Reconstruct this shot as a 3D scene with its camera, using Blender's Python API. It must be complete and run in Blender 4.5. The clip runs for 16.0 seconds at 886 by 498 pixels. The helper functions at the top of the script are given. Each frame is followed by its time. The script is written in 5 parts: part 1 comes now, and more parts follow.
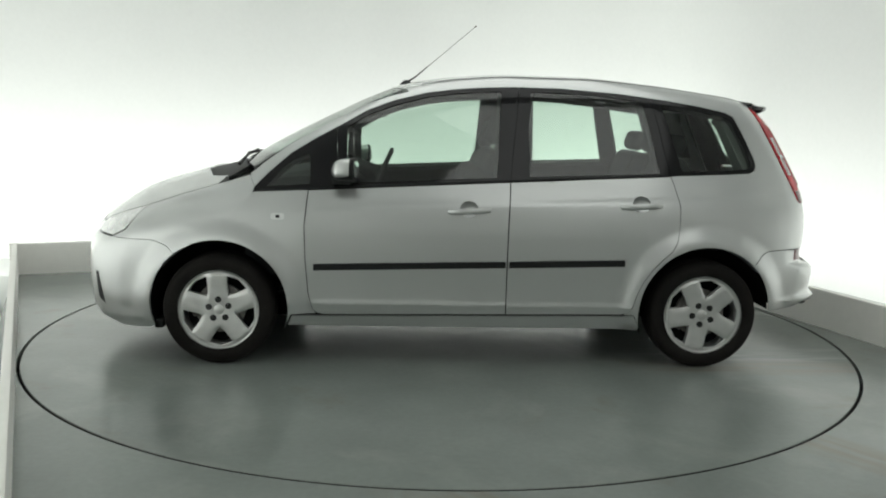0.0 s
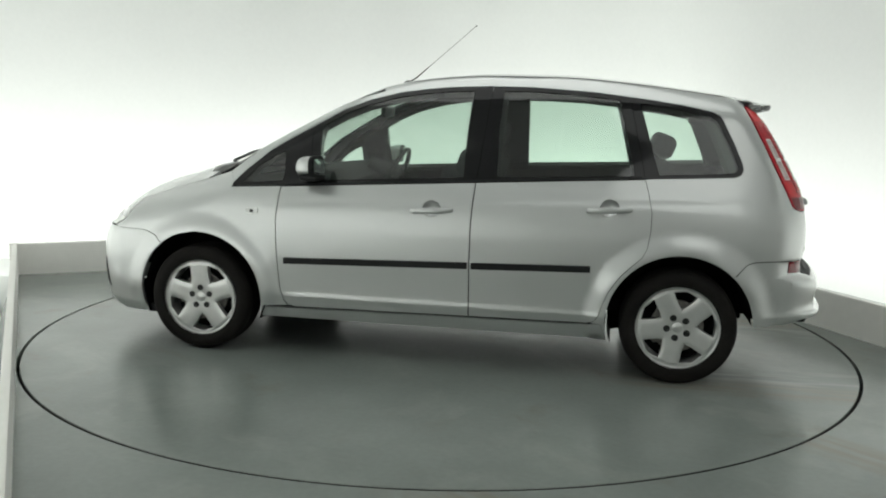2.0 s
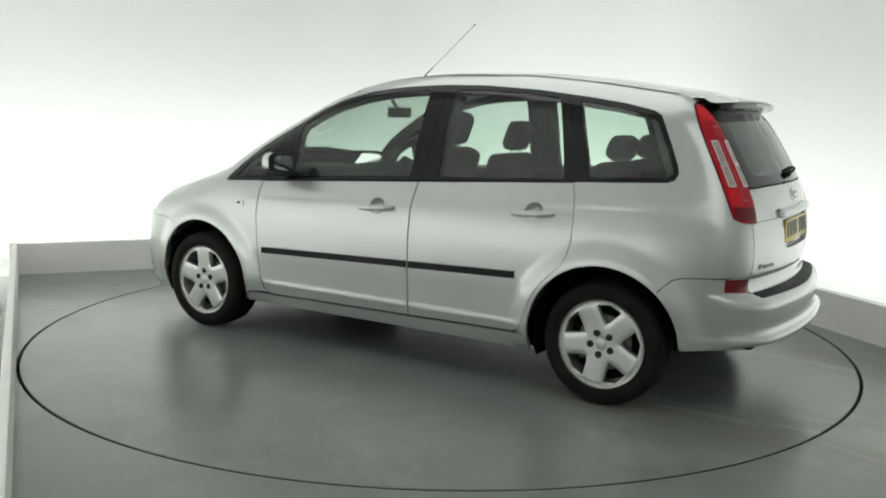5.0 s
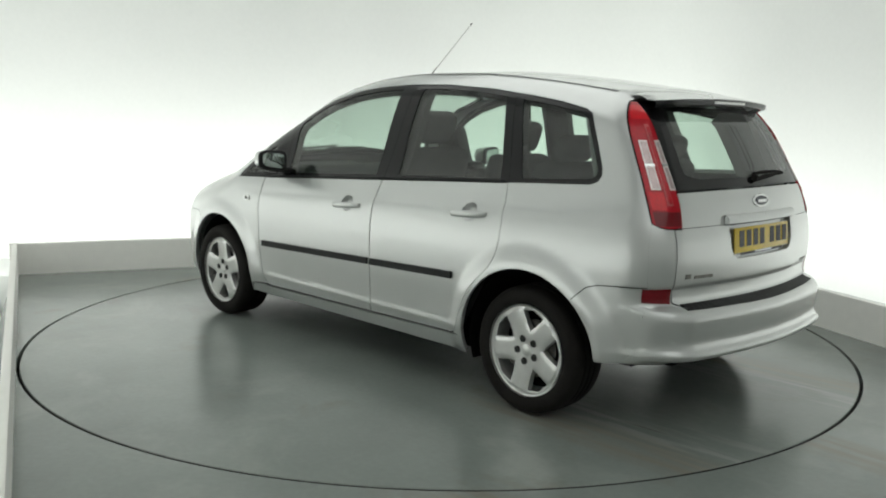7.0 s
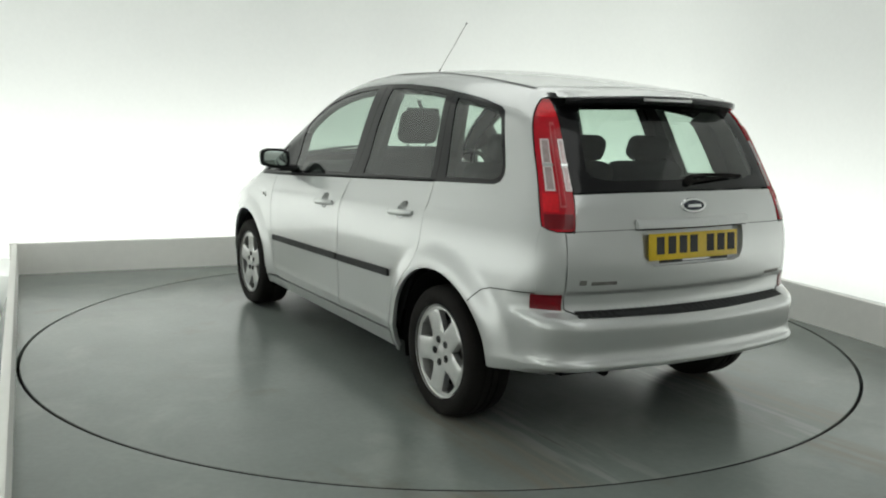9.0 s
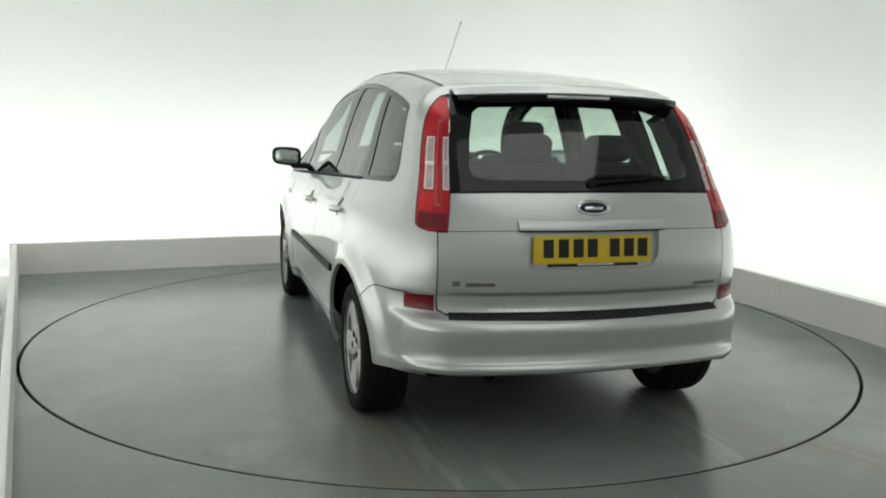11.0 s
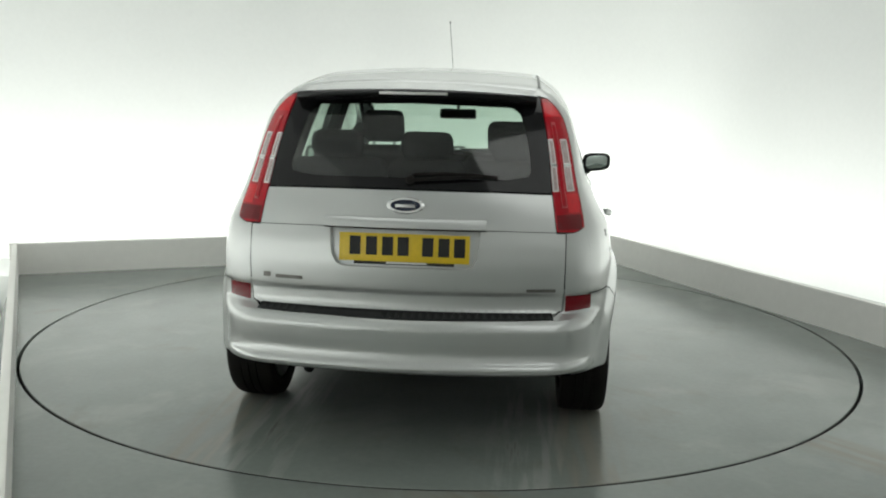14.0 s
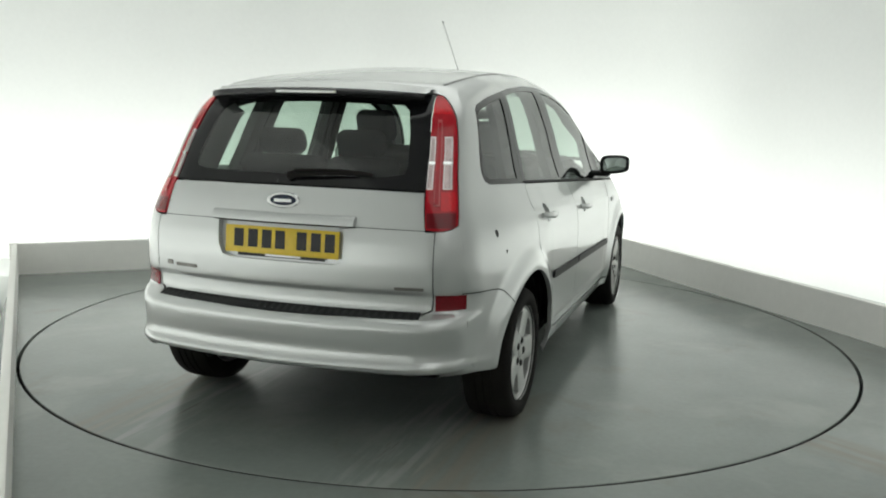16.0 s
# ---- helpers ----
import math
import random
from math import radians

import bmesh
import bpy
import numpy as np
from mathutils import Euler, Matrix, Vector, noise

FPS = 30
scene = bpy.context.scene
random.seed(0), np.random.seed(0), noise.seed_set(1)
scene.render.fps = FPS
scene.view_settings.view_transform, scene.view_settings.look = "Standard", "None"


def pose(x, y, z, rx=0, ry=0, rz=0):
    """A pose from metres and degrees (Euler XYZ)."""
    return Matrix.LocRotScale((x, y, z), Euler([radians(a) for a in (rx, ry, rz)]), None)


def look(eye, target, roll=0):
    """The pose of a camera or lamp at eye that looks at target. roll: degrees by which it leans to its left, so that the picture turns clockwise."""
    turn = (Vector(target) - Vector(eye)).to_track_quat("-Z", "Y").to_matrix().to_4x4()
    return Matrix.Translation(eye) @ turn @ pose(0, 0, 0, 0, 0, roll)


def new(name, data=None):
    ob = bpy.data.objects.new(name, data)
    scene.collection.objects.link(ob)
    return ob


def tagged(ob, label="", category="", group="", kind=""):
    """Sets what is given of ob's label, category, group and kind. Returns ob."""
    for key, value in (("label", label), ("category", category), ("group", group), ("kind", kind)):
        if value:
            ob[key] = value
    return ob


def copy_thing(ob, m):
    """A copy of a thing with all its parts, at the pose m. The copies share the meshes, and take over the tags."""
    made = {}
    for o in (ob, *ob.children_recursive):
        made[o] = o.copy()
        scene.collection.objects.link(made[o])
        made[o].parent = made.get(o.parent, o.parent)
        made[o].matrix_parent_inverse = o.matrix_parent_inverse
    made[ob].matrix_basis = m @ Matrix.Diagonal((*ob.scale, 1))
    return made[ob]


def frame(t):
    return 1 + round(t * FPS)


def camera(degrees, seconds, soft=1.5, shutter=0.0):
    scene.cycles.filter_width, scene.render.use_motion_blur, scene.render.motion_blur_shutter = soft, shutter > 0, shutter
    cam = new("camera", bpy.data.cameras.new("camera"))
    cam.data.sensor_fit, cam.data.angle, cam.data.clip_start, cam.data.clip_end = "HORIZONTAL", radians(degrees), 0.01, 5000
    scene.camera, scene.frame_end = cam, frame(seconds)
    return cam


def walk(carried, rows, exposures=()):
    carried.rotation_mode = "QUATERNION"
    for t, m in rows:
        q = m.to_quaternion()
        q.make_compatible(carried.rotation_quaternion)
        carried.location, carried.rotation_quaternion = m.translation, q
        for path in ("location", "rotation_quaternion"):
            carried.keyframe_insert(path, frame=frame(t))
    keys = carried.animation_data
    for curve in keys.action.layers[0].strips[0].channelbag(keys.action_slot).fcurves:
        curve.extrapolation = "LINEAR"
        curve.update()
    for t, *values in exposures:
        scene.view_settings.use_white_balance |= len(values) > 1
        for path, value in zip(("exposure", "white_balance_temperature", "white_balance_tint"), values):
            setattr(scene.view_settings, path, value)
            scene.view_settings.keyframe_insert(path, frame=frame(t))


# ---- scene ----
cam = camera(53.365, 16.0, soft=2.0)
EYE = (0.0, -5.5228, 1.3734)
VIEW = look(EYE, (0.00154, -0.58177, 0.60805), 1.3655)
walk(cam, [(0, VIEW), (16, VIEW)])
scene.view_settings.exposure = 0.04

# heading of the car and the turntable, degrees, second by second
HEADING = [182.53, 175.71, 168.85, 161.97, 155.07, 148.14, 141.20, 134.23, 127.24,
           120.24, 113.23, 106.20, 99.16, 92.11, 85.05, 77.98, 70.91]
CAR_AT = (-0.0877, -0.0277, 0.0146)      # the car's middle, seen from the turntable's axle

# ---- light ----
world = bpy.data.worlds.new("world")
scene.world = world
world.use_nodes = True
world.node_tree.nodes["Background"].inputs["Color"].default_value = (0.80, 0.84, 0.80, 1)
world.node_tree.nodes["Background"].inputs["Strength"].default_value = 0.02

ROOM = radians(23.2)               # the booth is turned against the camera
E1 = Vector((math.cos(ROOM), math.sin(ROOM), 0))
E2 = Vector((-math.sin(ROOM), math.cos(ROOM), 0))
HALF, BACK, FRONT = 2.582, 2.682, -7.2       # low walls: to the sides, behind the car, towards the entrance
SIDE_GAP = 1.30                            # light trough between low wall and backdrop
CEIL = 3.6


def booth(a, b, z=0.0):
    return E1 * a + E2 * b + Vector((0, 0, z))


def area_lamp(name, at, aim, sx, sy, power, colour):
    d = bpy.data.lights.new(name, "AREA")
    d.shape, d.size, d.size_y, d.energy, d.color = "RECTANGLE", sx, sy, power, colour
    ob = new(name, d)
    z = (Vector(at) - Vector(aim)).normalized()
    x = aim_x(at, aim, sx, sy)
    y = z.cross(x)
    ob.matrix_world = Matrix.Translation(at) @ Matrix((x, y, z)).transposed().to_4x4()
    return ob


def aim_x(at, aim, sx, sy):
    z = (Vector(at) - Vector(aim)).normalized()
    for axis in (E2, E1):
        if abs(z.dot(axis)) < 0.05:
            return axis.copy()
    return E1.copy()


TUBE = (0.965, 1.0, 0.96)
area_lamp("trough_light_back", booth(0, BACK + 0.16, 0.07), booth(0, BACK + 1.1, 1.3), 7.2, 0.10, 68, TUBE)
area_lamp("trough_light_side_a", booth(HALF + 0.16, -0.95, 0.07), booth(HALF + 1.1, -0.95, 1.3), 8.7, 0.10, 65, TUBE)
area_lamp("trough_light_side_b", booth(-HALF - 0.56, -1.4, 0.19), booth(-HALF - 1.2, -1.4, 1.3), 7.8, 0.10, 74, TUBE)
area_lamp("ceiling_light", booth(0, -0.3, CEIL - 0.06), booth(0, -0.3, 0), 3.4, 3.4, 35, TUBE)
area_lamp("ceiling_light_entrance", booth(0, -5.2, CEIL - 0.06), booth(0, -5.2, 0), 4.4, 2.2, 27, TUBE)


# ---- materials ----
def material(name, colour, rough=0.5, metal=0.0, coat=0.0, grain=0.0, scale=40.0, bump=0.0, spread=0.0,
             spread_scale=3.0, transmission=0.0, ior=1.45, emit=0.0, coords="Object", spec=0.5):
    """A surface with two scales of colour variation, varied gloss and fine relief."""
    m = bpy.data.materials.new(name)
    m.use_nodes = True
    nt = m.node_tree
    p = nt.nodes["Principled BSDF"]
    p.inputs["Base Color"].default_value = (*colour, 1)
    p.inputs["Roughness"].default_value = rough
    p.inputs["Metallic"].default_value = metal
    p.inputs["Coat Weight"].default_value = coat
    p.inputs["Coat Roughness"].default_value = 0.04
    p.inputs["Transmission Weight"].default_value = transmission
    p.inputs["IOR"].default_value = ior
    p.inputs["Specular IOR Level"].default_value = spec
    if emit:
        p.inputs["Emission Color"].default_value = (*colour, 1)
        p.inputs["Emission Strength"].default_value = emit
    if grain or spread or bump:
        tc = nt.nodes.new("ShaderNodeTexCoord")
        fine = nt.nodes.new("ShaderNodeTexNoise")
        fine.inputs["Scale"].default_value, fine.inputs["Detail"].default_value = scale, 6
        wide = nt.nodes.new("ShaderNodeTexNoise")
        wide.inputs["Scale"].default_value, wide.inputs["Detail"].default_value = spread_scale, 4
        for n in (fine, wide):
            nt.links.new(tc.outputs[coords], n.inputs["Vector"])
        total = None
        for n, amount in ((fine, grain), (wide, spread)):
            mr = nt.nodes.new("ShaderNodeMapRange")
            mr.clamp = False
            mr.inputs["From Min"].default_value, mr.inputs["From Max"].default_value = 0.0, 1.0
            mr.inputs["To Min"].default_value, mr.inputs["To Max"].default_value = 1 - 2.5 * amount, 1 + 2.5 * amount
            nt.links.new(n.outputs["Fac"], mr.inputs["Value"])
            if total is None:
                total = mr.outputs["Result"]
            else:
                mul = nt.nodes.new("ShaderNodeMath")
                mul.operation = "MULTIPLY"
                nt.links.new(total, mul.inputs[0])
                nt.links.new(mr.outputs["Result"], mul.inputs[1])
                total = mul.outputs[0]
        sc = nt.nodes.new("ShaderNodeVectorMath")
        sc.operation = "SCALE"
        sc.inputs[0].default_value = colour
        nt.links.new(total, sc.inputs["Scale"])
        nt.links.new(sc.outputs[0], p.inputs["Base Color"])
        mr = nt.nodes.new("ShaderNodeMapRange")
        mr.inputs["To Min"].default_value, mr.inputs["To Max"].default_value = (rough * 0.98, rough * 1.15) if rough > 0.3 else (rough * 0.8, rough)
        nt.links.new(wide.outputs["Fac"], mr.inputs["Value"])
        nt.links.new(mr.outputs["Result"], p.inputs["Roughness"])
        if bump:
            b = nt.nodes.new("ShaderNodeBump")
            b.inputs["Strength"].default_value, b.inputs["Distance"].default_value = 0.6, bump
            nt.links.new(fine.outputs["Fac"], b.inputs["Height"])
            nt.links.new(b.outputs["Normal"], p.inputs["Normal"])
    return m


SILVER = material("silver_paint", (0.58, 0.59, 0.585), 0.32, 0.75, 1.0, 0.0, 900, 0.0, 0.010, 2.5)
TRIM = material("black_trim", (0.011, 0.0115, 0.012), 0.5, 0.0, 0.0, 0.15, 300, 0.0004, 0.1, spec=0.3)
GLOSS = material("gloss_black", (0.007, 0.007, 0.008), 0.08, 0.0, 0.0, 0.05, 60, 0.0, 0.05, spec=0.42)
RUBBER = material("rubber", (0.012, 0.0108, 0.0098), 0.75, 0.0, 0.0, 0.25, 180, 0.0006, 0.2, 9, spec=0.2)
UNDER = material("underbody", (0.008, 0.008, 0.008), 0.9, 0.0, 0.0, 0.3, 60, 0.001, 0.2, spec=0.1)
FABRIC = material("seat_fabric", (0.032, 0.034, 0.036), 0.95, 0.0, 0.0, 0.25, 500, 0.0008, 0.15, 8, spec=0.1)
PLASTIC = material("interior_plastic", (0.024, 0.025, 0.026), 0.7, 0.0, 0.0, 0.15, 400, 0.0005, 0.1, spec=0.2)
PILLAR = material("pillar_trim_grey", (0.15, 0.155, 0.15), 0.8, 0.0, 0.0, 0.08, 400, 0.0004, 0.06, spec=0.2)
HEADLINE = material("headlining", (0.30, 0.30, 0.29), 0.95, 0.0, 0.0, 0.08, 500, 0.0003, 0.05)
ALLOY = material("alloy", (0.66, 0.66, 0.65), 0.34, 0.75, 0.3, 0.04, 300, 0.0, 0.06, 12)
STEEL = material("brake_steel", (0.20, 0.19, 0.18), 0.45, 0.9, 0.0, 0.2, 150, 0.0004, 0.25, 14)
NUT = material("wheel_nut_steel", (0.035, 0.035, 0.035), 0.4, 0.4, 0.0, 0.2, 200)
CHROME = material("chrome", (0.80, 0.80, 0.80), 0.10, 1.0, 0.0, 0.04, 80, 0.0, 0.04)
MIRROR = material("mirror", (0.52, 0.59, 0.56), 0.02, 1.0)
YELLOW = material("plate_yellow", (0.72, 0.50, 0.02), 0.35, 0.0, 0.4, 0.05, 60, 0.0, 0.06, 5)
INK = material("plate_ink", (0.012, 0.012, 0.012), 0.45)
BLUE = material("badge_blue", (0.012, 0.018, 0.04), 0.2, 0.2, 0.4)
RED = material("lamp_red", (0.45, 0.004, 0.015), 0.14, 0.0, 0.25, 0.10, 90, 0.0008, 0.08, 14, spec=0.4)
DARKRED = material("lamp_dark_red", (0.17, 0.003, 0.009), 0.15, 0.0, 0.2, 0.1, 120, 0.0008, 0.08, 14, spec=0.4)
CLEAR = material("lamp_clear", (0.78, 0.72, 0.72), 0.16, 0.15, 0.8, 0.06, 110, 0.0008, 0.05, 20)
BRIGHTRED = material("lamp_bright_red", (0.68, 0.008, 0.018), 0.14, 0.0, 0.3, 0.10, 90, 0.0008, 0.08, 14, spec=0.4)
LENSGREY = material("lens_grey", (0.52, 0.41, 0.41), 0.16, 0.4, 0.6, 0.16, 75, 0.003, 0.10, 40)
PINK = material("lamp_pale_red", (0.55, 0.09, 0.10), 0.16, 0.0, 0.4, 0.08, 90, 0.0008, 0.10, 20)
HEADLAMP = material("headlamp", (0.86, 0.87, 0.86), 0.14, 0.05, 1.0, 0.10, 45, 0.0012, 0.10, 14)


def glass_material(name, tint, rough=0.0):
    """Thin car glass: sees through with a tint, mirrors by its angle."""
    m = bpy.data.materials.new(name)
    m.use_nodes = True
    nt = m.node_tree
    nt.nodes.remove(nt.nodes["Principled BSDF"])
    out = nt.nodes["Material Output"]
    tr = nt.nodes.new("ShaderNodeBsdfTransparent")
    tr.inputs["Color"].default_value = (*tint, 1)
    gl = nt.nodes.new("ShaderNodeBsdfGlossy")
    gl.inputs["Roughness"].default_value = 0.02
    mix = nt.nodes.new("ShaderNodeMixShader")
    fr = nt.nodes.new("ShaderNodeLayerWeight")
    fr.inputs["Blend"].default_value = 0.5
    po = nt.nodes.new("ShaderNodeMath")
    po.operation = "POWER"
    po.inputs[1].default_value = 4.0
    ma = nt.nodes.new("ShaderNodeMath")
    ma.operation = "MULTIPLY_ADD"
    ma.inputs[1].default_value, ma.inputs[2].default_value = 0.85, 0.095
    nt.links.new(fr.outputs["Facing"], po.inputs[0])
    nt.links.new(po.outputs[0], ma.inputs[0])
    nt.links.new(ma.outputs[0], mix.inputs[0])
    nt.links.new(tr.outputs[0], mix.inputs[1])
    nt.links.new(gl.outputs[0], mix.inputs[2])
    nt.links.new(mix.outputs[0], out.inputs["Surface"])
    return m


GLASS = glass_material("car_glass", (0.70, 0.80, 0.735))
REARGLASS = glass_material("tinted_glass", (0.66, 0.755, 0.695))

PAINTED = material("white_backdrop", (0.82, 0.83, 0.815), 0.75, 0.0, 0.0, 0.01, 25, 0.0005, 0.015, 0.9)
CURTAIN = material("entrance_wall_paint", (0.80, 0.80, 0.79), 0.8, 0.0, 0.0, 0.03, 20, 0.001, 0.03)
OVERHEAD = material("ceiling_paint", (0.45, 0.46, 0.455), 0.85, 0.0, 0.0, 0.02, 20, 0.0005, 0.03)
BOARD = material("low_wall_paint", (0.92, 0.905, 0.87), 0.6, 0.0, 0.0, 0.015, 18, 0.0004, 0.03, 1.2)


def floor_material(name, colour, marks):
    """Grey floor paint: semi-gloss, with scuffs, wiped streaks and dull patches."""
    m = material(name, colour, 0.21, 0.0, 0.0, 0.035, 34, 0.0, 0.09, 1.9)
    nt = m.node_tree
    p = nt.nodes["Principled BSDF"]
    tc = nt.nodes.new("ShaderNodeTexCoord")
    mp = nt.nodes.new("ShaderNodeMapping")
    mp.inputs["Rotation"].default_value = (0, 0, 0.5)
    mp.inputs["Scale"].default_value = (0.8, 3.2, 1)
    nt.links.new(tc.outputs["Object"], mp.inputs["Vector"])
    no = nt.nodes.new("ShaderNodeTexNoise")
    no.inputs["Scale"].default_value, no.inputs["Detail"].default_value = 1.6, 8
    nt.links.new(mp.outputs[0], no.inputs["Vector"])
    ramp = nt.nodes.new("ShaderNodeMapRange")
    ramp.clamp = False
    ramp.inputs["From Min"].default_value, ramp.inputs["From Max"].default_value = 0.0, 1.0
    ramp.inputs["To Min"].default_value, ramp.inputs["To Max"].default_value = 0.15, 0.31
    nt.links.new(no.outputs["Fac"], ramp.inputs["Value"])
    nt.links.new(ramp.outputs[0], p.inputs["Roughness"])
    def calc(op, a, b=None, c=None):
        n = nt.nodes.new("ShaderNodeMath")
        n.operation = op
        for k, v in enumerate((a, b, c)):
            if v is None:
                continue
            if isinstance(v, (int, float)):
                n.inputs[k].default_value = v
            else:
                nt.links.new(v, n.inputs[k])
        return n.outputs[0]

    def span(v, a, b, lo, hi):
        n = nt.nodes.new("ShaderNodeMapRange")
        n.interpolation_type = "SMOOTHSTEP"
        for key, val in (("From Min", a), ("From Max", b), ("To Min", lo), ("To Max", hi)):
            n.inputs[key].default_value = val
        nt.links.new(v, n.inputs["Value"])
        return n.outputs[0]

    # tyre dirt dragged along the way a car drives on and off
    turn = nt.nodes.new("ShaderNodeMapping")
    turn.vector_type = "TEXTURE"
    turn.inputs["Rotation"].default_value = (0, 0, marks[0])
    turn.inputs["Location"].default_value = (marks[1], marks[2], 0)
    nt.links.new(tc.outputs["Object"], turn.inputs["Vector"])
    sep = nt.nodes.new("ShaderNodeSeparateXYZ")
    nt.links.new(turn.outputs[0], sep.inputs[0])
    x, y = sep.outputs["X"], sep.outputs["Y"]
    off = calc("ABSOLUTE", calc("SUBTRACT", calc("ABSOLUTE", y), 0.80))
    band = span(off, 0.06, 0.19, 1.0, 0.0)
    reach = calc("MULTIPLY", span(x, marks[3] - 0.3, marks[3], 0.0, 1.0), span(x, marks[4], marks[4] + 0.4, 1.0, 0.0))
    drag = nt.nodes.new("ShaderNodeMapping")
    drag.inputs["Scale"].default_value = (1.1, 12.0, 1.0)
    nt.links.new(turn.outputs[0], drag.inputs["Vector"])
    streak = nt.nodes.new("ShaderNodeTexNoise")
    streak.inputs["Scale"].default_value, streak.inputs["Detail"].default_value = 1.7, 6
    nt.links.new(drag.outputs[0], streak.inputs["Vector"])
    soft = span(streak.outputs["Fac"], 0.34, 0.62, 0.15, 0.55)
    dirt = calc("MULTIPLY", calc("MULTIPLY", band, reach), soft)
    # short dark rubber streaks inside the wheel tracks
    inner = span(calc("ABSOLUTE", calc("SUBTRACT", calc("ABSOLUTE", y), 0.50)), 0.05, 0.11, 1.0, 0.0)
    short = calc("MULTIPLY", inner, span(calc("ABSOLUTE", calc("ADD", x, 2.0)), 0.12, 0.28, 1.0, 0.0))
    hard = calc("MULTIPLY", short, span(streak.outputs["Fac"], 0.53, 0.63, 0.0, marks[5]))
    lane = span(calc("ABSOLUTE", calc("SUBTRACT", calc("ABSOLUTE", y), 0.60)), 0.10, 0.30, 1.0, 0.0)
    scuff = calc("MULTIPLY", calc("MULTIPLY", lane, reach), span(streak.outputs["Fac"], 0.45, 0.62, 0.0, marks[5]))
    # pale scuffed haze and brown grime in loose patches
    patches = []
    for scale, lo, hi, most in ((1.3, 0.50, 0.68, 0.42), (2.3, 0.56, 0.72, 0.30)):
        cloud = nt.nodes.new("ShaderNodeTexNoise")
        cloud.inputs["Scale"].default_value, cloud.inputs["Detail"].default_value = scale, 9
        cloud.inputs["Roughness"].default_value, cloud.inputs["Distortion"].default_value = 0.62, 0.5
        nt.links.new(tc.outputs["Object"], cloud.inputs["Vector"])
        patches.append(span(cloud.outputs["Fac"], lo, hi, 0.0, most))
    colour_in = p.inputs["Base Color"].links[0].from_socket
    for fac, tone in ((patches[0], (0.31, 0.325, 0.30, 1)), (patches[1], (0.17, 0.145, 0.11, 1)), (scuff, (0.37, 0.375, 0.355, 1)), (dirt, (0.215, 0.185, 0.142, 1)), (hard, (0.05, 0.044, 0.040, 1))):
        mix = nt.nodes.new("ShaderNodeMix")
        mix.data_type = "RGBA"
        mix.inputs["B"].default_value = tone
        nt.links.new(fac, mix.inputs["Factor"])
        nt.links.new(colour_in, mix.inputs["A"])
        colour_in = mix.outputs["Result"]
    nt.links.new(colour_in, p.inputs["Base Color"])
    return m


FLOORMARK = (radians(-50.0), 1.107, -2.484, -0.6, 0.8, 0.0)
FLOOR = floor_material("floor_paint", (0.213, 0.238, 0.222), FLOORMARK)
TABLE = floor_material("turntable_paint", (0.213, 0.238, 0.222), (0.0, 0.0, 0.0, -2.6, -1.35, 0.45))
# near-black, stands in for the shade in the turntable's gap
DARK = material("gap_dark", (0.010, 0.010, 0.010), 0.9)


# ---- building tools ----
def mesh_object(name, verts, faces, mat, parent=None, label="", normals=None, smooth=True):
    me = bpy.data.meshes.new(name)
    me.from_pydata([tuple(v) for v in verts], [], [tuple(f) for f in faces])
    me.materials.append(mat)
    if smooth:
        me.polygons.foreach_set("use_smooth", [True] * len(me.polygons))
    me.update()
    if normals is not None:
        me.normals_split_custom_set_from_vertices([tuple(n) for n in normals])
    ob = new(name, me)
    if parent:
        ob.parent = parent
    if label:
        tagged(ob, label)
    return ob


def part(name, bm, mat, parent, label="", smooth=True, angle=35):
    """Links a bmesh as one mesh object under a thing or a part."""
    me = bpy.data.meshes.new(name)
    bmesh.ops.recalc_face_normals(bm, faces=bm.faces)
    if smooth:
        for f in bm.faces:
            f.smooth = True
        for e in bm.edges:
            e.smooth = len(e.link_faces) == 2 and e.calc_face_angle(0) < radians(angle)
    bm.to_mesh(me)
    bm.free()
    me.materials.append(mat)
    ob = new(name, me)
    if parent:
        ob.parent = parent
    if label:
        tagged(ob, label)
    return ob


def box_bm(sx, sy, sz, at=(0, 0, 0), bevel=0.0, turn=None, segments=2):
    bm = bmesh.new()
    bmesh.ops.create_cube(bm, size=1)
    bmesh.ops.scale(bm, vec=(sx, sy, sz), verts=bm.verts)
    if bevel:
        bmesh.ops.bevel(bm, geom=bm.edges, offset=bevel, segments=segments, affect="EDGES", profile=0.5)
    if turn is not None:
        bmesh.ops.transform(bm, matrix=turn, verts=bm.verts)
    bmesh.ops.translate(bm, vec=at, verts=bm.verts)
    return bm


def lathe_bm(profile, n=48, axis="y", closed=False):
    """Turns (radius, along) pairs about an axis."""
    bm = bmesh.new()
    rings = []
    for r, a in profile:
        ring = []
        for i in range(n):
            t = 2 * math.pi * i / n
            c, s = r * math.cos(t), r * math.sin(t)
            ring.append(bm.verts.new((c, a, s) if axis == "y" else (c, s, a) if axis == "z" else (a, c, s)))
        rings.append(ring)
    pairs = list(zip(rings, rings[1:])) + ([(rings[-1], rings[0])] if closed else [])
    for p, q in pairs:
        for i in range(n):
            bm.faces.new((p[i], p[(i + 1) % n], q[(i + 1) % n], q[i]))
    return bm


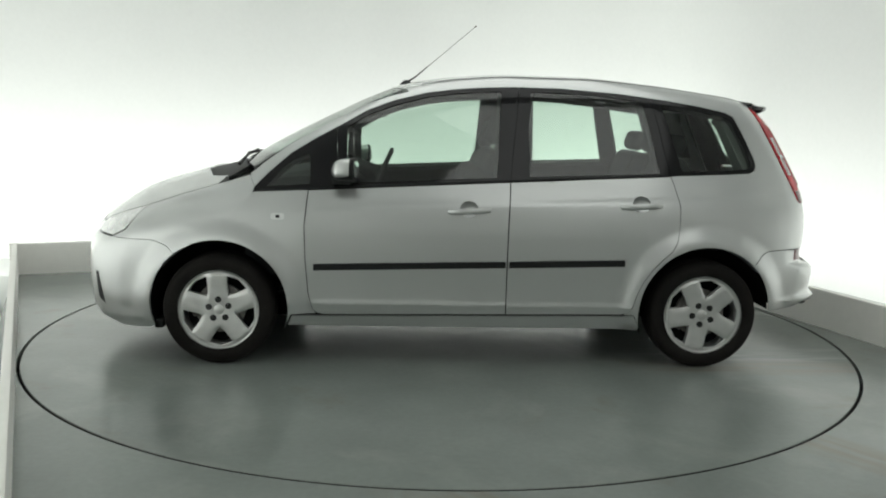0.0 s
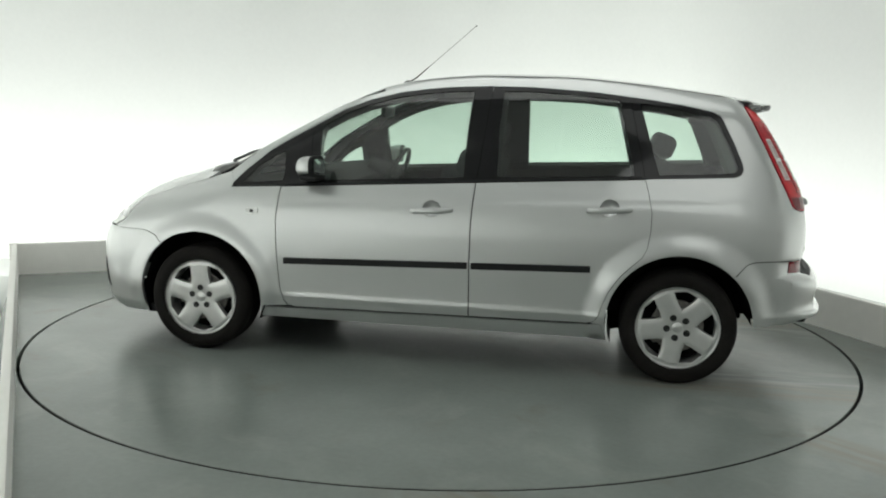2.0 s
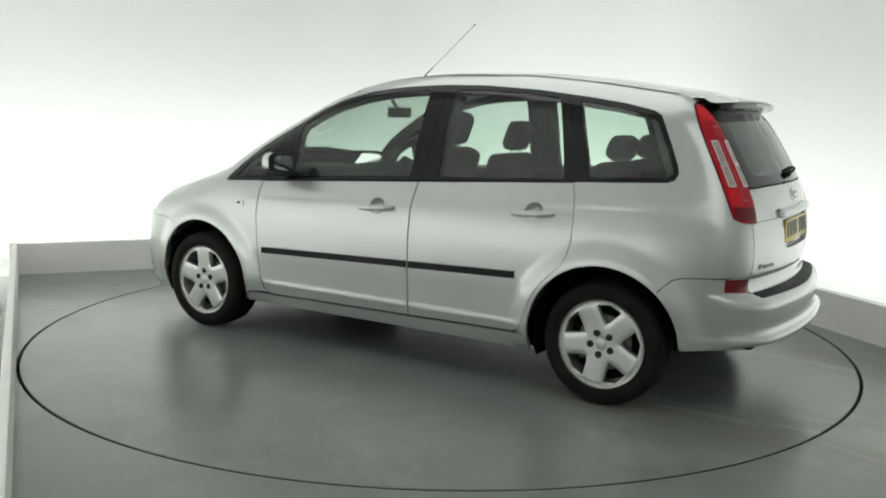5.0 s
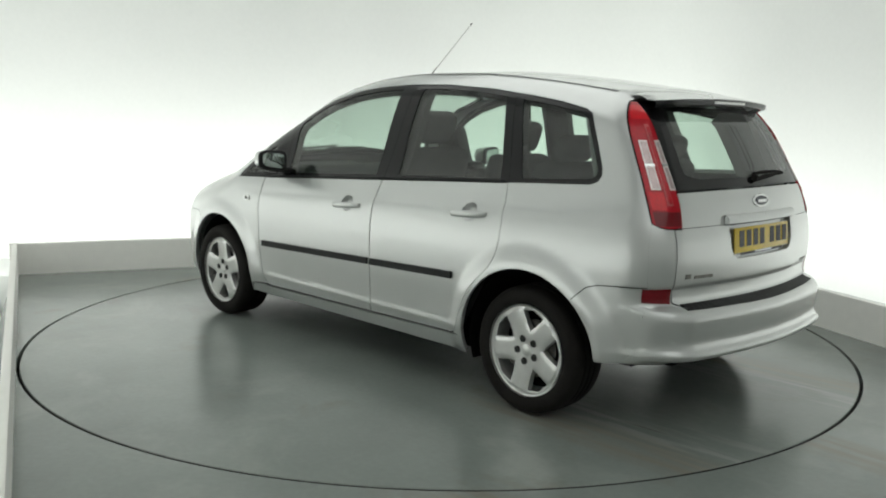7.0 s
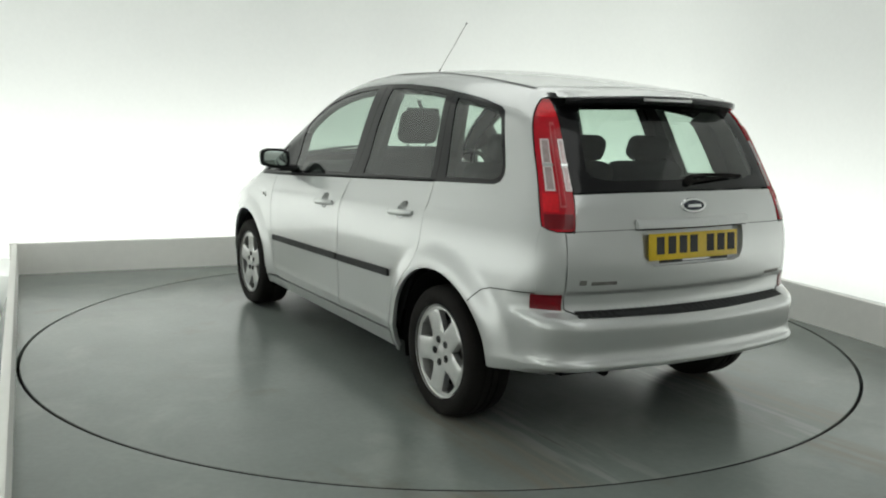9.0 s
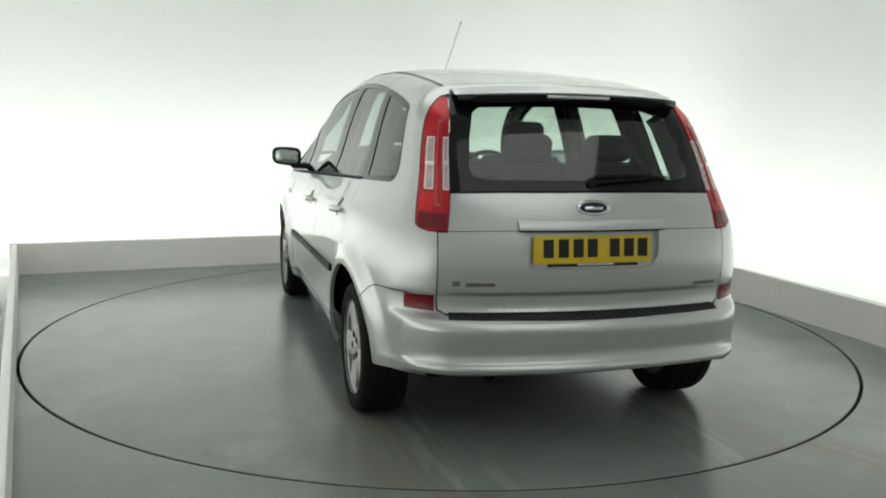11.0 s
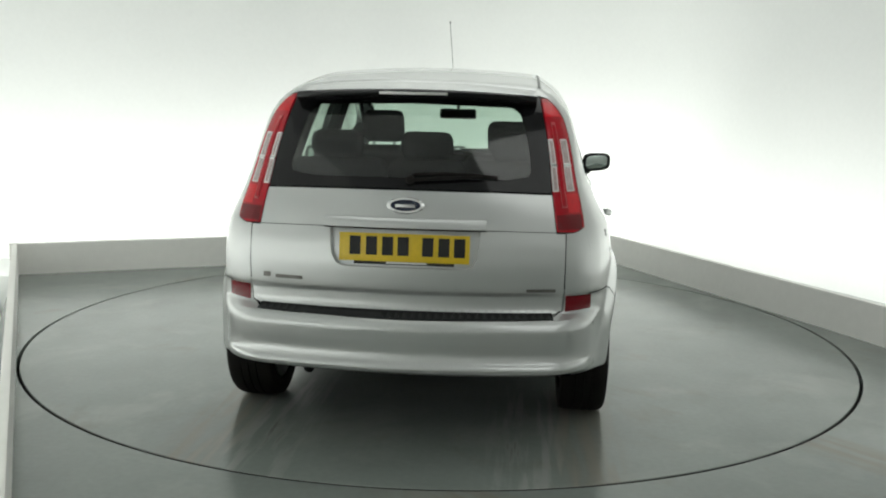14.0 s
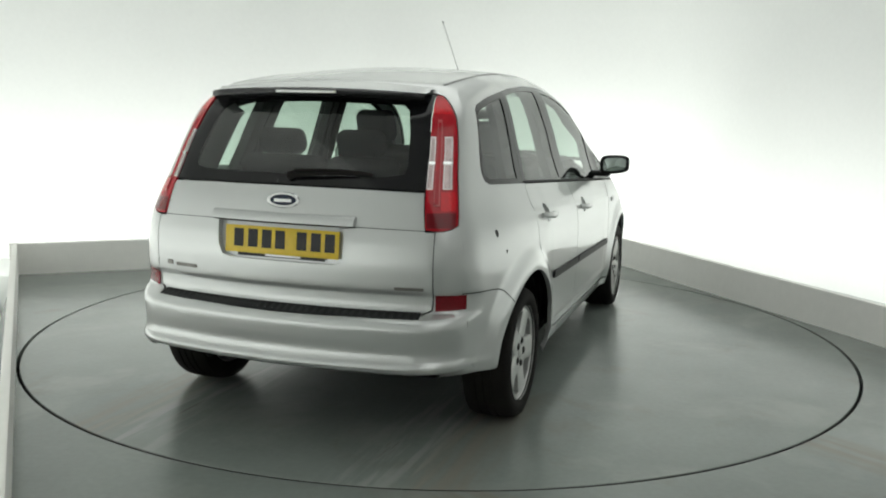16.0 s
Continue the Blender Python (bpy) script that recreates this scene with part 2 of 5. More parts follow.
def tube_bm(points, radius, n=10, taper=1.0):
    """A round bar along points."""
    bm = bmesh.new()
    pts = [Vector(p) for p in points]
    rings = []
    for i, p in enumerate(pts):
        d = (pts[min(i + 1, len(pts) - 1)] - pts[max(i - 1, 0)]).normalized()
        u = d.orthogonal().normalized() if i == 0 else (u - d * u.dot(d)).normalized()
        v = d.cross(u)
        r = radius * (1 + (taper - 1) * i / max(1, len(pts) - 1))
        rings.append([bm.verts.new(p + u * r * math.cos(2 * math.pi * k / n) + v * r * math.sin(2 * math.pi * k / n))
                      for k in range(n)])
    for a, b in zip(rings, rings[1:]):
        for k in range(n):
            bm.faces.new((a[k], a[(k + 1) % n], b[(k + 1) % n], b[k]))
    bm.faces.new(rings[0])
    bm.faces.new(rings[-1])
    return bm


# ---- the booth ----
def floor_and_table():
    n = 180
    hole, rim = 2.4620, 2.4455
    inner, outer = [], []
    for i in range(n):
        t = 2 * math.pi * i / n
        c, s = math.cos(t), math.sin(t)
        k = min((HALF + 0.02) / abs(c) if abs(c) > 1e-6 else 99, ((BACK + 0.02) if s > 0 else -FRONT) / abs(s) if abs(s) > 1e-6 else 99)
        inner.append(booth(hole * c, hole * s))
        outer.append(booth(k * c, k * s))
    verts = inner + outer + [v - Vector((0, 0, 0.06)) for v in inner]
    faces = []
    for i in range(n):
        j = (i + 1) % n
        faces += [(i, n + i, n + j, j), (2 * n + i, i, j, 2 * n + j)]
    tagged(mesh_object("floor", verts, faces, FLOOR, smooth=False), "semi-gloss grey painted studio floor around a turntable", "floor", kind="structure")
    pit = lathe_bm([(0.0001, -0.06), (2.55, -0.06)], 90, "z")
    tagged(part("turntable_pit", pit, DARK, None), "dark recess under the turntable edge", "floor", kind="structure")
    bm = lathe_bm([(0.0001, 0), (0.8, 0), (1.6, 0), (rim - 0.003, 0), (rim, -0.004), (rim, -0.05)], n, "z")
    table = tagged(part("turntable", bm, TABLE, None), "round grey painted turntable set flush in the studio floor", "turntable")
    # added dark band: shade on the rim's wall inside the gap
    edge = lathe_bm([(rim + 0.0005, -0.003), (rim + 0.0008, -0.05)], n, "z")
    part("rim_shade", edge, DARK, table, "dark band added on the turntable's rim to shade the gap")
    return table


def low_wall(name, a0, b0, a1, b1, thick, height=0.252):
    """A low painted board between two points of the booth, its inner face on the line."""
    p, q = booth(a0, b0), booth(a1, b1)
    d = (q - p).normalized()
    nrm = Vector((-d.y, d.x, 0)) * thick
    bm = bmesh.new()
    ring = [p, q, q + nrm, p + nrm]
    lo = [bm.verts.new(v) for v in ring]
    hi = [bm.verts.new(v + Vector((0, 0, height))) for v in ring]
    bm.faces.new(lo)
    bm.faces.new(hi)
    for i in range(4):
        bm.faces.new((lo[i], lo[(i + 1) % 4], hi[(i + 1) % 4], hi[i]))
    bmesh.ops.bevel(bm, geom=[e for e in bm.edges if all(v in hi for v in e.verts)], offset=0.004, segments=2, affect="EDGES")
    return tagged(part(name, bm, BOARD, None), "low off-white painted wall hiding the light trough", "low wall", kind="structure")


def backdrop():
    """White surround: three sides with rounded corners, swept up into the ceiling; a plain wall closes the entrance side."""
    a, b, f, r = HALF + SIDE_GAP, BACK + SIDE_GAP, FRONT - 0.3, 1.1
    plan = [(-a, f)]
    for cx, cy, t0 in ((-a + r, b - r, 180), (a - r, b - r, 90)):
        for i in range(15):
            t = radians(t0 - 90 * i / 14)
            plan.append((cx + r * math.cos(t), cy + r * math.sin(t)))
    plan.append((a, f))
    prof = [(0, -0.12), (0, 0.5), (0, 1.2), (0, 2.0), (0, CEIL - 0.9)]
    prof += [(0.9 - 0.9 * math.cos(radians(s)), CEIL - 0.9 + 0.9 * math.sin(radians(s))) for s in (15, 30, 45, 60, 75, 90)]
    verts, faces = [], []
    for inset, z in prof:
        for (x, y) in plan:
            k = 1 - inset / a
            verts.append(booth(x * k, y - inset * 0.6 * (1 if y > 0 else 0), z))
    m = len(plan)
    for i in range(len(prof) - 1):
        for j in range(m - 1):
            faces.append((i * m + j, i * m + j + 1, (i + 1) * m + j + 1, (i + 1) * m + j))
    ob = mesh_object("backdrop", verts, faces, PAINTED)
    tagged(ob, "seamless white studio backdrop with rounded corners", "backdrop", kind="structure")
    bm = bmesh.new()
    bm.faces.new([bm.verts.new(booth(x, y, CEIL)) for x, y in ((-a - 0.1, f - 0.1), (a + 0.1, f - 0.1), (a + 0.1, b + 0.1), (-a - 0.1, b + 0.1))])
    tagged(part("ceiling", bm, OVERHEAD, None), "grey painted studio ceiling", "ceiling", kind="structure")
    bm = box_bm(2 * a + 0.2, 0.1, CEIL + 0.1, (0, 0, 0))
    bmesh.ops.transform(bm, matrix=Matrix.Translation(booth(0, f - 0.05, CEIL / 2)) @ Matrix.Rotation(ROOM, 4, "Z"), verts=bm.verts)
    tagged(part("wall_entrance", bm, CURTAIN, None), "plain white wall closing the booth", "wall", kind="structure")
    # trough floor
    bm = bmesh.new()
    bm.faces.new([bm.verts.new(booth(x, y, -0.02)) for x, y in ((-a, f), (a, f), (a, b), (-a, b))])
    for v in bm.verts:
        v.co.z = -0.07
    tagged(part("trough_floor", bm, PAINTED, None), "white painted floor of the light trough", "floor", kind="structure")


def trough_cover():
    """A white board laid over the trough beside the left low wall."""
    bm = bmesh.new()
    lo = [(-2.66, 1.86), (-3.04, 1.86), (-3.04, -6.9), (-2.32, -6.9)]
    top = [bm.verts.new(booth(a, b, 0.17)) for a, b in lo]
    low = [bm.verts.new(booth(a, b, 0.14)) for a, b in lo]
    bm.faces.new(top)
    bm.faces.new(low)
    for i in range(4):
        bm.faces.new((top[i], top[(i + 1) % 4], low[(i + 1) % 4], low[i]))
    tagged(part("trough_cover", bm, PAINTED, None), "white board over the light trough beside the low wall", "board", kind="structure")


turntable = floor_and_table()
low_wall("low_wall_back", -HALF - 0.04, BACK, HALF + 0.04, BACK, 0.04)
low_wall("low_wall_right", 2.600, BACK, 2.211, FRONT, 0.04)
low_wall("low_wall_left", -2.198, FRONT, -2.563, BACK, 0.04)
backdrop()
trough_cover()


# ---- the car's body as one smooth form ----
def curve(points):
    """A smooth curve through (x, y) pairs that does not overshoot."""
    xs = np.array([p[0] for p in points], float)
    ys = np.array([p[1] for p in points], float)
    d = np.diff(ys) / np.diff(xs)
    m = np.zeros(len(xs))
    for i in range(1, len(xs) - 1):
        if d[i - 1] * d[i] > 0:
            w1, w2 = 2 * (xs[i + 1] - xs[i]) + xs[i] - xs[i - 1], xs[i + 1] - xs[i] + 2 * (xs[i] - xs[i - 1])
            m[i] = (w1 + w2) / (w1 / d[i - 1] + w2 / d[i])
    m[0], m[-1] = d[0], d[-1]

    def at(x):
        x = np.clip(x, xs[0] - 0.3, xs[-1] + 0.3)
        i = np.clip(np.searchsorted(xs, x) - 1, 0, len(xs) - 2)
        h = xs[i + 1] - xs[i]
        t = (x - xs[i]) / h
        low, high = t < 0, t > 1
        s = np.clip(t, 0, 1)
        y = ((1 + 2 * s) * (1 - s) ** 2 * ys[i] + s * (1 - s) ** 2 * h * m[i]
             + s * s * (3 - 2 * s) * ys[i + 1] + s * s * (s - 1) * h * m[i + 1])
        return y + np.where(low, t * h * m[0], 0) + np.where(high, (t - 1) * h * m[-1], 0)
    return at


WIDE = curve([(0.10, 0.800), (0.20, 0.836), (0.27, 0.860), (0.305, 0.867), (0.325, 0.873), (0.42, 0.878), (0.55, 0.885), (0.70, 0.886), (0.80, 0.880),
              (0.88, 0.866), (0.95, 0.836), (1.00, 0.811), (1.10, 0.769), (1.30, 0.705), (1.45, 0.650), (1.60, 0.590)])
NOSE_IN = curve([(-3, 0), (0.7, 0), (0.9, -0.004), (1.3, -0.008), (1.6, 0.010), (1.9, 0.068), (2.2, 0.18)])
TAIL_IN = curve([(-2.2, 0.26), (-2.05, 0.19), (-1.9, 0.130), (-1.7, 0.062), (-1.5, 0.027), (-1.2, 0.008), (-0.9, 0.0), (3, 0)])
TOP = curve([(-2.2, 1.37), (-1.89, 1.434), (-1.74, 1.466), (-1.37, 1.522), (-1.0, 1.566), (-0.65, 1.592), (-0.3, 1.594),
             (0.05, 1.574), (0.33, 1.530), (0.40, 1.512), (0.57, 1.443), (0.744, 1.360), (1.089, 1.183), (1.245, 1.092),
             (1.36, 1.045), (1.52, 1.003), (1.61, 0.976), (1.78, 0.925), (1.95, 0.853), (2.12, 0.76), (2.25, 0.66)])
CROWN = curve([(-2.2, 0.10), (-0.2, 0.10), (0.4, 0.14), (0.7, 0.17), (1.1, 0.18), (1.4, 0.20), (2.2, 0.24)])
REAR = curve([(0.20, -1.90), (0.30, -1.985), (0.335, -2.065), (0.348, -2.110), (0.372, -2.118), (0.388, -2.096),
              (0.42, -2.088), (0.47, -2.095), (0.515, -2.099), (0.538, -2.090), (0.556, -2.066), (0.575, -2.010), (0.60, -2.004), (0.642, -2.006), (0.652, -2.015),
              (0.70, -2.021), (0.76, -2.024), (0.83, -2.019), (0.90, -2.004), (1.00, -1.975), (1.06, -1.945), (1.20, -1.866), (1.40, -1.733), (1.50, -1.66)])
FRONT_X = curve([(0.10, 2.10), (0.19, 2.17), (0.30, 2.215), (0.42, 2.225), (0.52, 2.22), (0.62, 2.20), (0.72, 2.15), (0.82, 2.05)])
WHEELS_X, WHEEL_Z, ARCH_R = (1.32, -1.32), 0.298, 0.368


def form(x, y, z):
    """Below zero inside the body, above zero outside, metres from its skin."""
    ay = np.abs(y)
    side = WIDE(z) - NOSE_IN(x) - TAIL_IN(x)
    for wx in WHEELS_X:
        d = np.hypot(x - wx, z - WHEEL_Z)
        high, r0, r1 = (0.024, 0.375, 0.485) if wx > 0 else (0.029, 0.385, 0.495)
        t = np.clip((r1 - d) / (r1 - r0), 0, 1)
        side = side + high * t * t * (3 - 2 * t) * (z > 0.2)
    # the cabin is a little broader over the front seats
    side = side + 0.014 * np.clip((x + 0.5) / 1.0, 0, 1) * np.clip((z - 0.95) / 0.35, 0, 1)
    lip = np.clip((-1.70 - x) / 0.10, 0, 1) * np.exp(-((z - 0.36) / 0.016) ** 2)
    side = side + 0.003 * lip
    # shoulder line through the handles, and the chin of the front bumper
    fade = np.clip((x + 1.75) / 0.25, 0, 1) * np.clip((1.0 - x) / 0.3, 0, 1)
    side = side + 0.003 * fade * np.tanh((0.872 - 0.047 * x - z) / 0.012)
    # swage along the foot of the doors
    fade = np.clip((x + 0.98) / 0.10, 0, 1) * np.clip((0.86 - x) / 0.10, 0, 1)
    side = side + 0.003 * fade * np.tanh((0.338 - z) / 0.014)
    chin = np.exp(-((z - 0.228) / 0.028) ** 2)
    side = side + 0.012 * chin * np.clip((x - 1.68) / 0.05, 0, 1)
    r = 0.115
    parts = [ay - side, REAR(z) + 0.19 * y * y - x, (z - TOP(x) + CROWN(x) * y * y) * 0.93, x - FRONT_X(z) - 0.012 * chin + 0.40 * y * y]
    acc, top = 0.0, None
    for p in parts:
        q = p + r
        acc = acc + np.maximum(q, 0) ** 2
        top = q if top is None else np.maximum(top, q)
    return np.sqrt(acc) + np.minimum(top, 0) - r


def solve(fixed, axis, lo, hi, level):
    """Where the form reaches a level along an axis; fixed: the other two coordinates, in order."""
    n = len(fixed[0])
    a, b = np.full(n, lo, float), np.full(n, hi, float)
    for _ in range(36):
        m = 0.5 * (a + b)
        v = form(*[m if i == axis else fixed[i - (i > axis)] for i in range(3)])
        inside = v < level
        a, b = np.where(inside, m, a), np.where(inside, b, m)
    m = 0.5 * (a + b)
    return np.stack([m if i == axis else fixed[i - (i > axis)] for i in range(3)], -1)


def lift(uv, view, level=0.0):
    """2D points of a side (left or right), rear, front or top view, onto the body's skin."""
    u, v = uv[:, 0], uv[:, 1]
    if view == "left":
        return solve((u, v), 1, 0, 1.3, level)
    if view == "right":
        return solve((u, v), 1, 0, -1.3, level)
    if view == "rear":
        return solve((u, v), 0, -1.2, -2.8, level)
    if view == "front":
        return solve((u, v), 0, 1.2, 2.8, level)
    return solve((u, v), 2, 0.45, 2.2, level)


def gradient(p):
    h = 0.004
    g = np.stack([form(*(p + np.eye(3)[i] * h).T) - form(*(p - np.eye(3)[i] * h).T) for i in range(3)], -1)
    return g / np.linalg.norm(g, axis=1)[:, None]


def area2(poly):
    x, y = np.array(poly).T
    return 0.5 * np.sum(x * np.roll(y, -1) - np.roll(x, -1) * y)


def inset(poly, d):
    """The outline moved inwards by d."""
    p = np.array(poly, float)
    if area2(p) < 0:
        p = p[::-1]
    e = np.roll(p, -1, 0) - p
    e /= np.linalg.norm(e, axis=1)[:, None] + 1e-12
    n = np.stack([-e[:, 1], e[:, 0]], -1)
    m = n + np.roll(n, 1, 0)
    k = (m * n).sum(1)
    return p + d * m / np.maximum(k, 0.35)[:, None]


def dense(poly, step):
    out = []
    n = len(poly)
    for i in range(n):
        a, b = np.array(poly[i], float), np.array(poly[(i + 1) % n], float)
        k = max(1, int(math.ceil(np.linalg.norm(b - a) / step)))
        out += [a + (b - a) * j / k for j in range(k)]
    return np.array(out)


def within(pts, poly):
    x, y = pts[:, 0], pts[:, 1]
    hit = np.zeros(len(pts), bool)
    p = np.array(poly)
    for (x0, y0), (x1, y1) in zip(p, np.roll(p, -1, 0)):
        if y0 == y1:
            continue
        c = ((y0 > y) != (y1 > y)) & (x < (x1 - x0) * (y - y0) / (y1 - y0) + x0)
        hit ^= c
    return hit


def near_edge(pts, loops, d):
    bad = np.zeros(len(pts), bool)
    for lp in loops:
        a, b = lp, np.roll(lp, -1, 0)
        for p, q in zip(a, b):
            e = q - p
            t = np.clip(((pts - p) @ e) / (e @ e + 1e-12), 0, 1)
            bad |= np.linalg.norm(pts - p - t[:, None] * e, axis=1) < d
    return bad


from mathutils.geometry import delaunay_2d_cdt


def skin(name, poly, view, mat, parent, level=0.0, gap=0.0, holes=(), step=0.032, rim=0.014, label="", dz=None, dent=None):
    """One panel of the body: an outline of a view, laid on the form, with its edges folded inwards."""
    outer = dense(inset(poly, gap), step)
    if area2(outer) < 0:
        outer = outer[::-1]
    loops = [outer] + [dense(h, step)[::(-1 if area2(h) > 0 else 1)] for h in holes]
    lo, hi = outer.min(0), outer.max(0)
    fine = step if dz is None else dz
    gx, gy = np.meshgrid(np.arange(lo[0] + step / 2, hi[0], step), np.arange(lo[1] + fine / 2, hi[1], fine))
    g = np.stack([gx.ravel(), gy.ravel()], -1)
    keep = within(g, outer)
    for h in loops[1:]:
        keep &= ~within(g, h)
    g = g[keep]
    if len(g):
        g = g[~near_edge(g, loops, min(step, fine) * 0.45)]
    pts = np.concatenate(loops + [g]) if len(g) else np.concatenate(loops)
    edges, start = [], 0
    for lp in loops:
        edges += [(start + i, start + (i + 1) % len(lp)) for i in range(len(lp))]
        start += len(lp)
    out = delaunay_2d_cdt([Vector(p) for p in pts], edges, [], 0, 1e-6)
    v2 = np.array([tuple(v) for v in out[0]])
    tris = np.array([f for f in out[2] if len(f) == 3])
    cen = v2[tris].mean(1)
    ok = within(cen, outer)
    for h in loops[1:]:
        ok &= ~within(cen, h)
    tris = tris[ok]
    p3 = lift(v2, view, level)
    nrm = gradient(p3)
    if dent:
        cx, cz, rx, rz, deep = dent
        for _ in range(2):
            k = np.clip(1 - ((v2[:, 0] - cx) / rx) ** 2 - ((v2[:, 1] - cz) / rz) ** 2, 0, 1)
        down = deep * np.sqrt(k)
        slope_u = np.where(k > 0, deep * (v2[:, 0] - cx) / rx ** 2 / np.sqrt(k + 0.05), 0)
        slope_v = np.where(k > 0, deep * (v2[:, 1] - cz) / rz ** 2 / np.sqrt(k + 0.05), 0)
        p3 = p3 - nrm * down[:, None]
        nrm = nrm - np.stack([slope_u, 0 * slope_u, slope_v], -1)
        nrm /= np.linalg.norm(nrm, axis=1)[:, None]
    # winding outwards
    a, b, c = p3[tris[:, 0]], p3[tris[:, 1]], p3[tris[:, 2]]
    flip = (np.cross(b - a, c - a) * nrm[tris].mean(1)).sum(1) < 0
    tris[flip] = tris[flip][:, ::-1]
    verts, normals, faces = list(p3), list(nrm), [tuple(t) for t in tris]
    turn = -1 if view in ("left", "rear") else 1
    if rim:
        for lp in loops:
            q = lift(lp, view, level)
            nn = gradient(q)
            base, k = len(verts), len(q)
            tang = np.roll(q, -1, 0) - np.roll(q, 1, 0)
            outw = np.cross(tang, nn)
            outw *= turn / (np.linalg.norm(outw, axis=1)[:, None] + 1e-12)
            verts += list(q) + list(q - nn * rim)
            normals += list(outw) * 2
            faces += [(base + i, base + (i + 1) % k, base + k + (i + 1) % k, base + k + i)[::-turn] for i in range(k)]
    return mesh_object(name, verts, faces, mat, parent, label, normals)


def both(name, poly, mat, parent, **more):
    """The same panel on the left and the right side."""
    return [skin(name, poly, s, mat, parent, **more) for s in ("left", "right")]


def arc(cx, cz, r, a0, a1, n=22):
    return [(cx + r * math.cos(radians(a0 + (a1 - a0) * i / n)), cz + r * math.sin(radians(a0 + (a1 - a0) * i / n))) for i in range(n + 1)]


car = tagged(new("car"), "silver five-door compact people carrier with alloy wheels, parked on a turntable", "car")
SHUT = 0.0032                      # half a panel gap

# seams between the views, as lines of the side view (x, z)
LAMP_EDGE = [(-1.602, 1.428), (-1.675, 1.285), (-1.755, 1.132), (-1.826, 0.99), (-1.860, 0.918)]
RAIL = [(-1.602, 1.428), (-1.50, 1.432), (-1.30, 1.462), (-1.12, 1.484), (-0.84, 1.513), (-0.52, 1.533), (-0.27, 1.534), (-0.06, 1.526),
        (0.217, 1.494), (0.42, 1.442), (0.57, 1.388), (0.69, 1.325), (0.845, 1.238), (0.97, 1.162), (1.09, 1.072), (1.165, 1.006)]
BONNET_EDGE = [(1.165, 1.006), (1.313, 0.958), (1.526, 0.894), (1.733, 0.824), (1.86, 0.786), (1.96, 0.748), (2.02, 0.710)]
DLO = [(1.136, 0.923), (1.128, 0.950), (1.06, 1.025), (0.946, 1.127), (0.825, 1.203), (0.673, 1.288), (0.55, 1.360), (0.40, 1.419), (0.217, 1.466),
       (0.08, 1.485), (-0.06, 1.498), (-0.27, 1.507), (-0.52, 1.505), (-0.84, 1.484), (-1.12, 1.451), (-1.30, 1.424), (-1.445, 1.393),
       (-1.485, 1.372), (-1.505, 1.335), (-1.555, 1.235), (-1.598, 1.140), (-1.606, 1.105), (-1.596, 1.078), (-1.565, 1.063),
       (-1.40, 1.055), (-1.144, 1.043), (-0.677, 1.020), (-0.235, 0.996), (0.394, 0.962), (0.86, 0.936)]
SILL_Z = 0.198

DOOR_F = [(0.846, 0.9355), (0.865, 0.75), (0.860, 0.569), (0.845, 0.385), (0.825, 0.300), (0.800, 0.272), (0.763, 0.263), (-0.226, 0.276),
          (-0.224, 0.555), (-0.226, 0.769), (-0.232, 0.90), (-0.237, 0.9945), (0.394, 0.9605)]
DOOR_R = [(-0.237, 0.9945), (-0.232, 0.90), (-0.226, 0.769), (-0.224, 0.555), (-0.226, 0.276), (-0.855, 0.284), (-0.895, 0.300), (-0.918, 0.335),
          (-0.935, 0.40), (-0.968, 0.475), (-1.020, 0.55), (-1.075, 0.607), (-1.118, 0.645), (-1.146, 0.70), (-1.158, 0.78), (-1.160, 0.874),
          (-1.140, 0.97), (-1.118, 1.0415), (-0.677, 1.0185)]


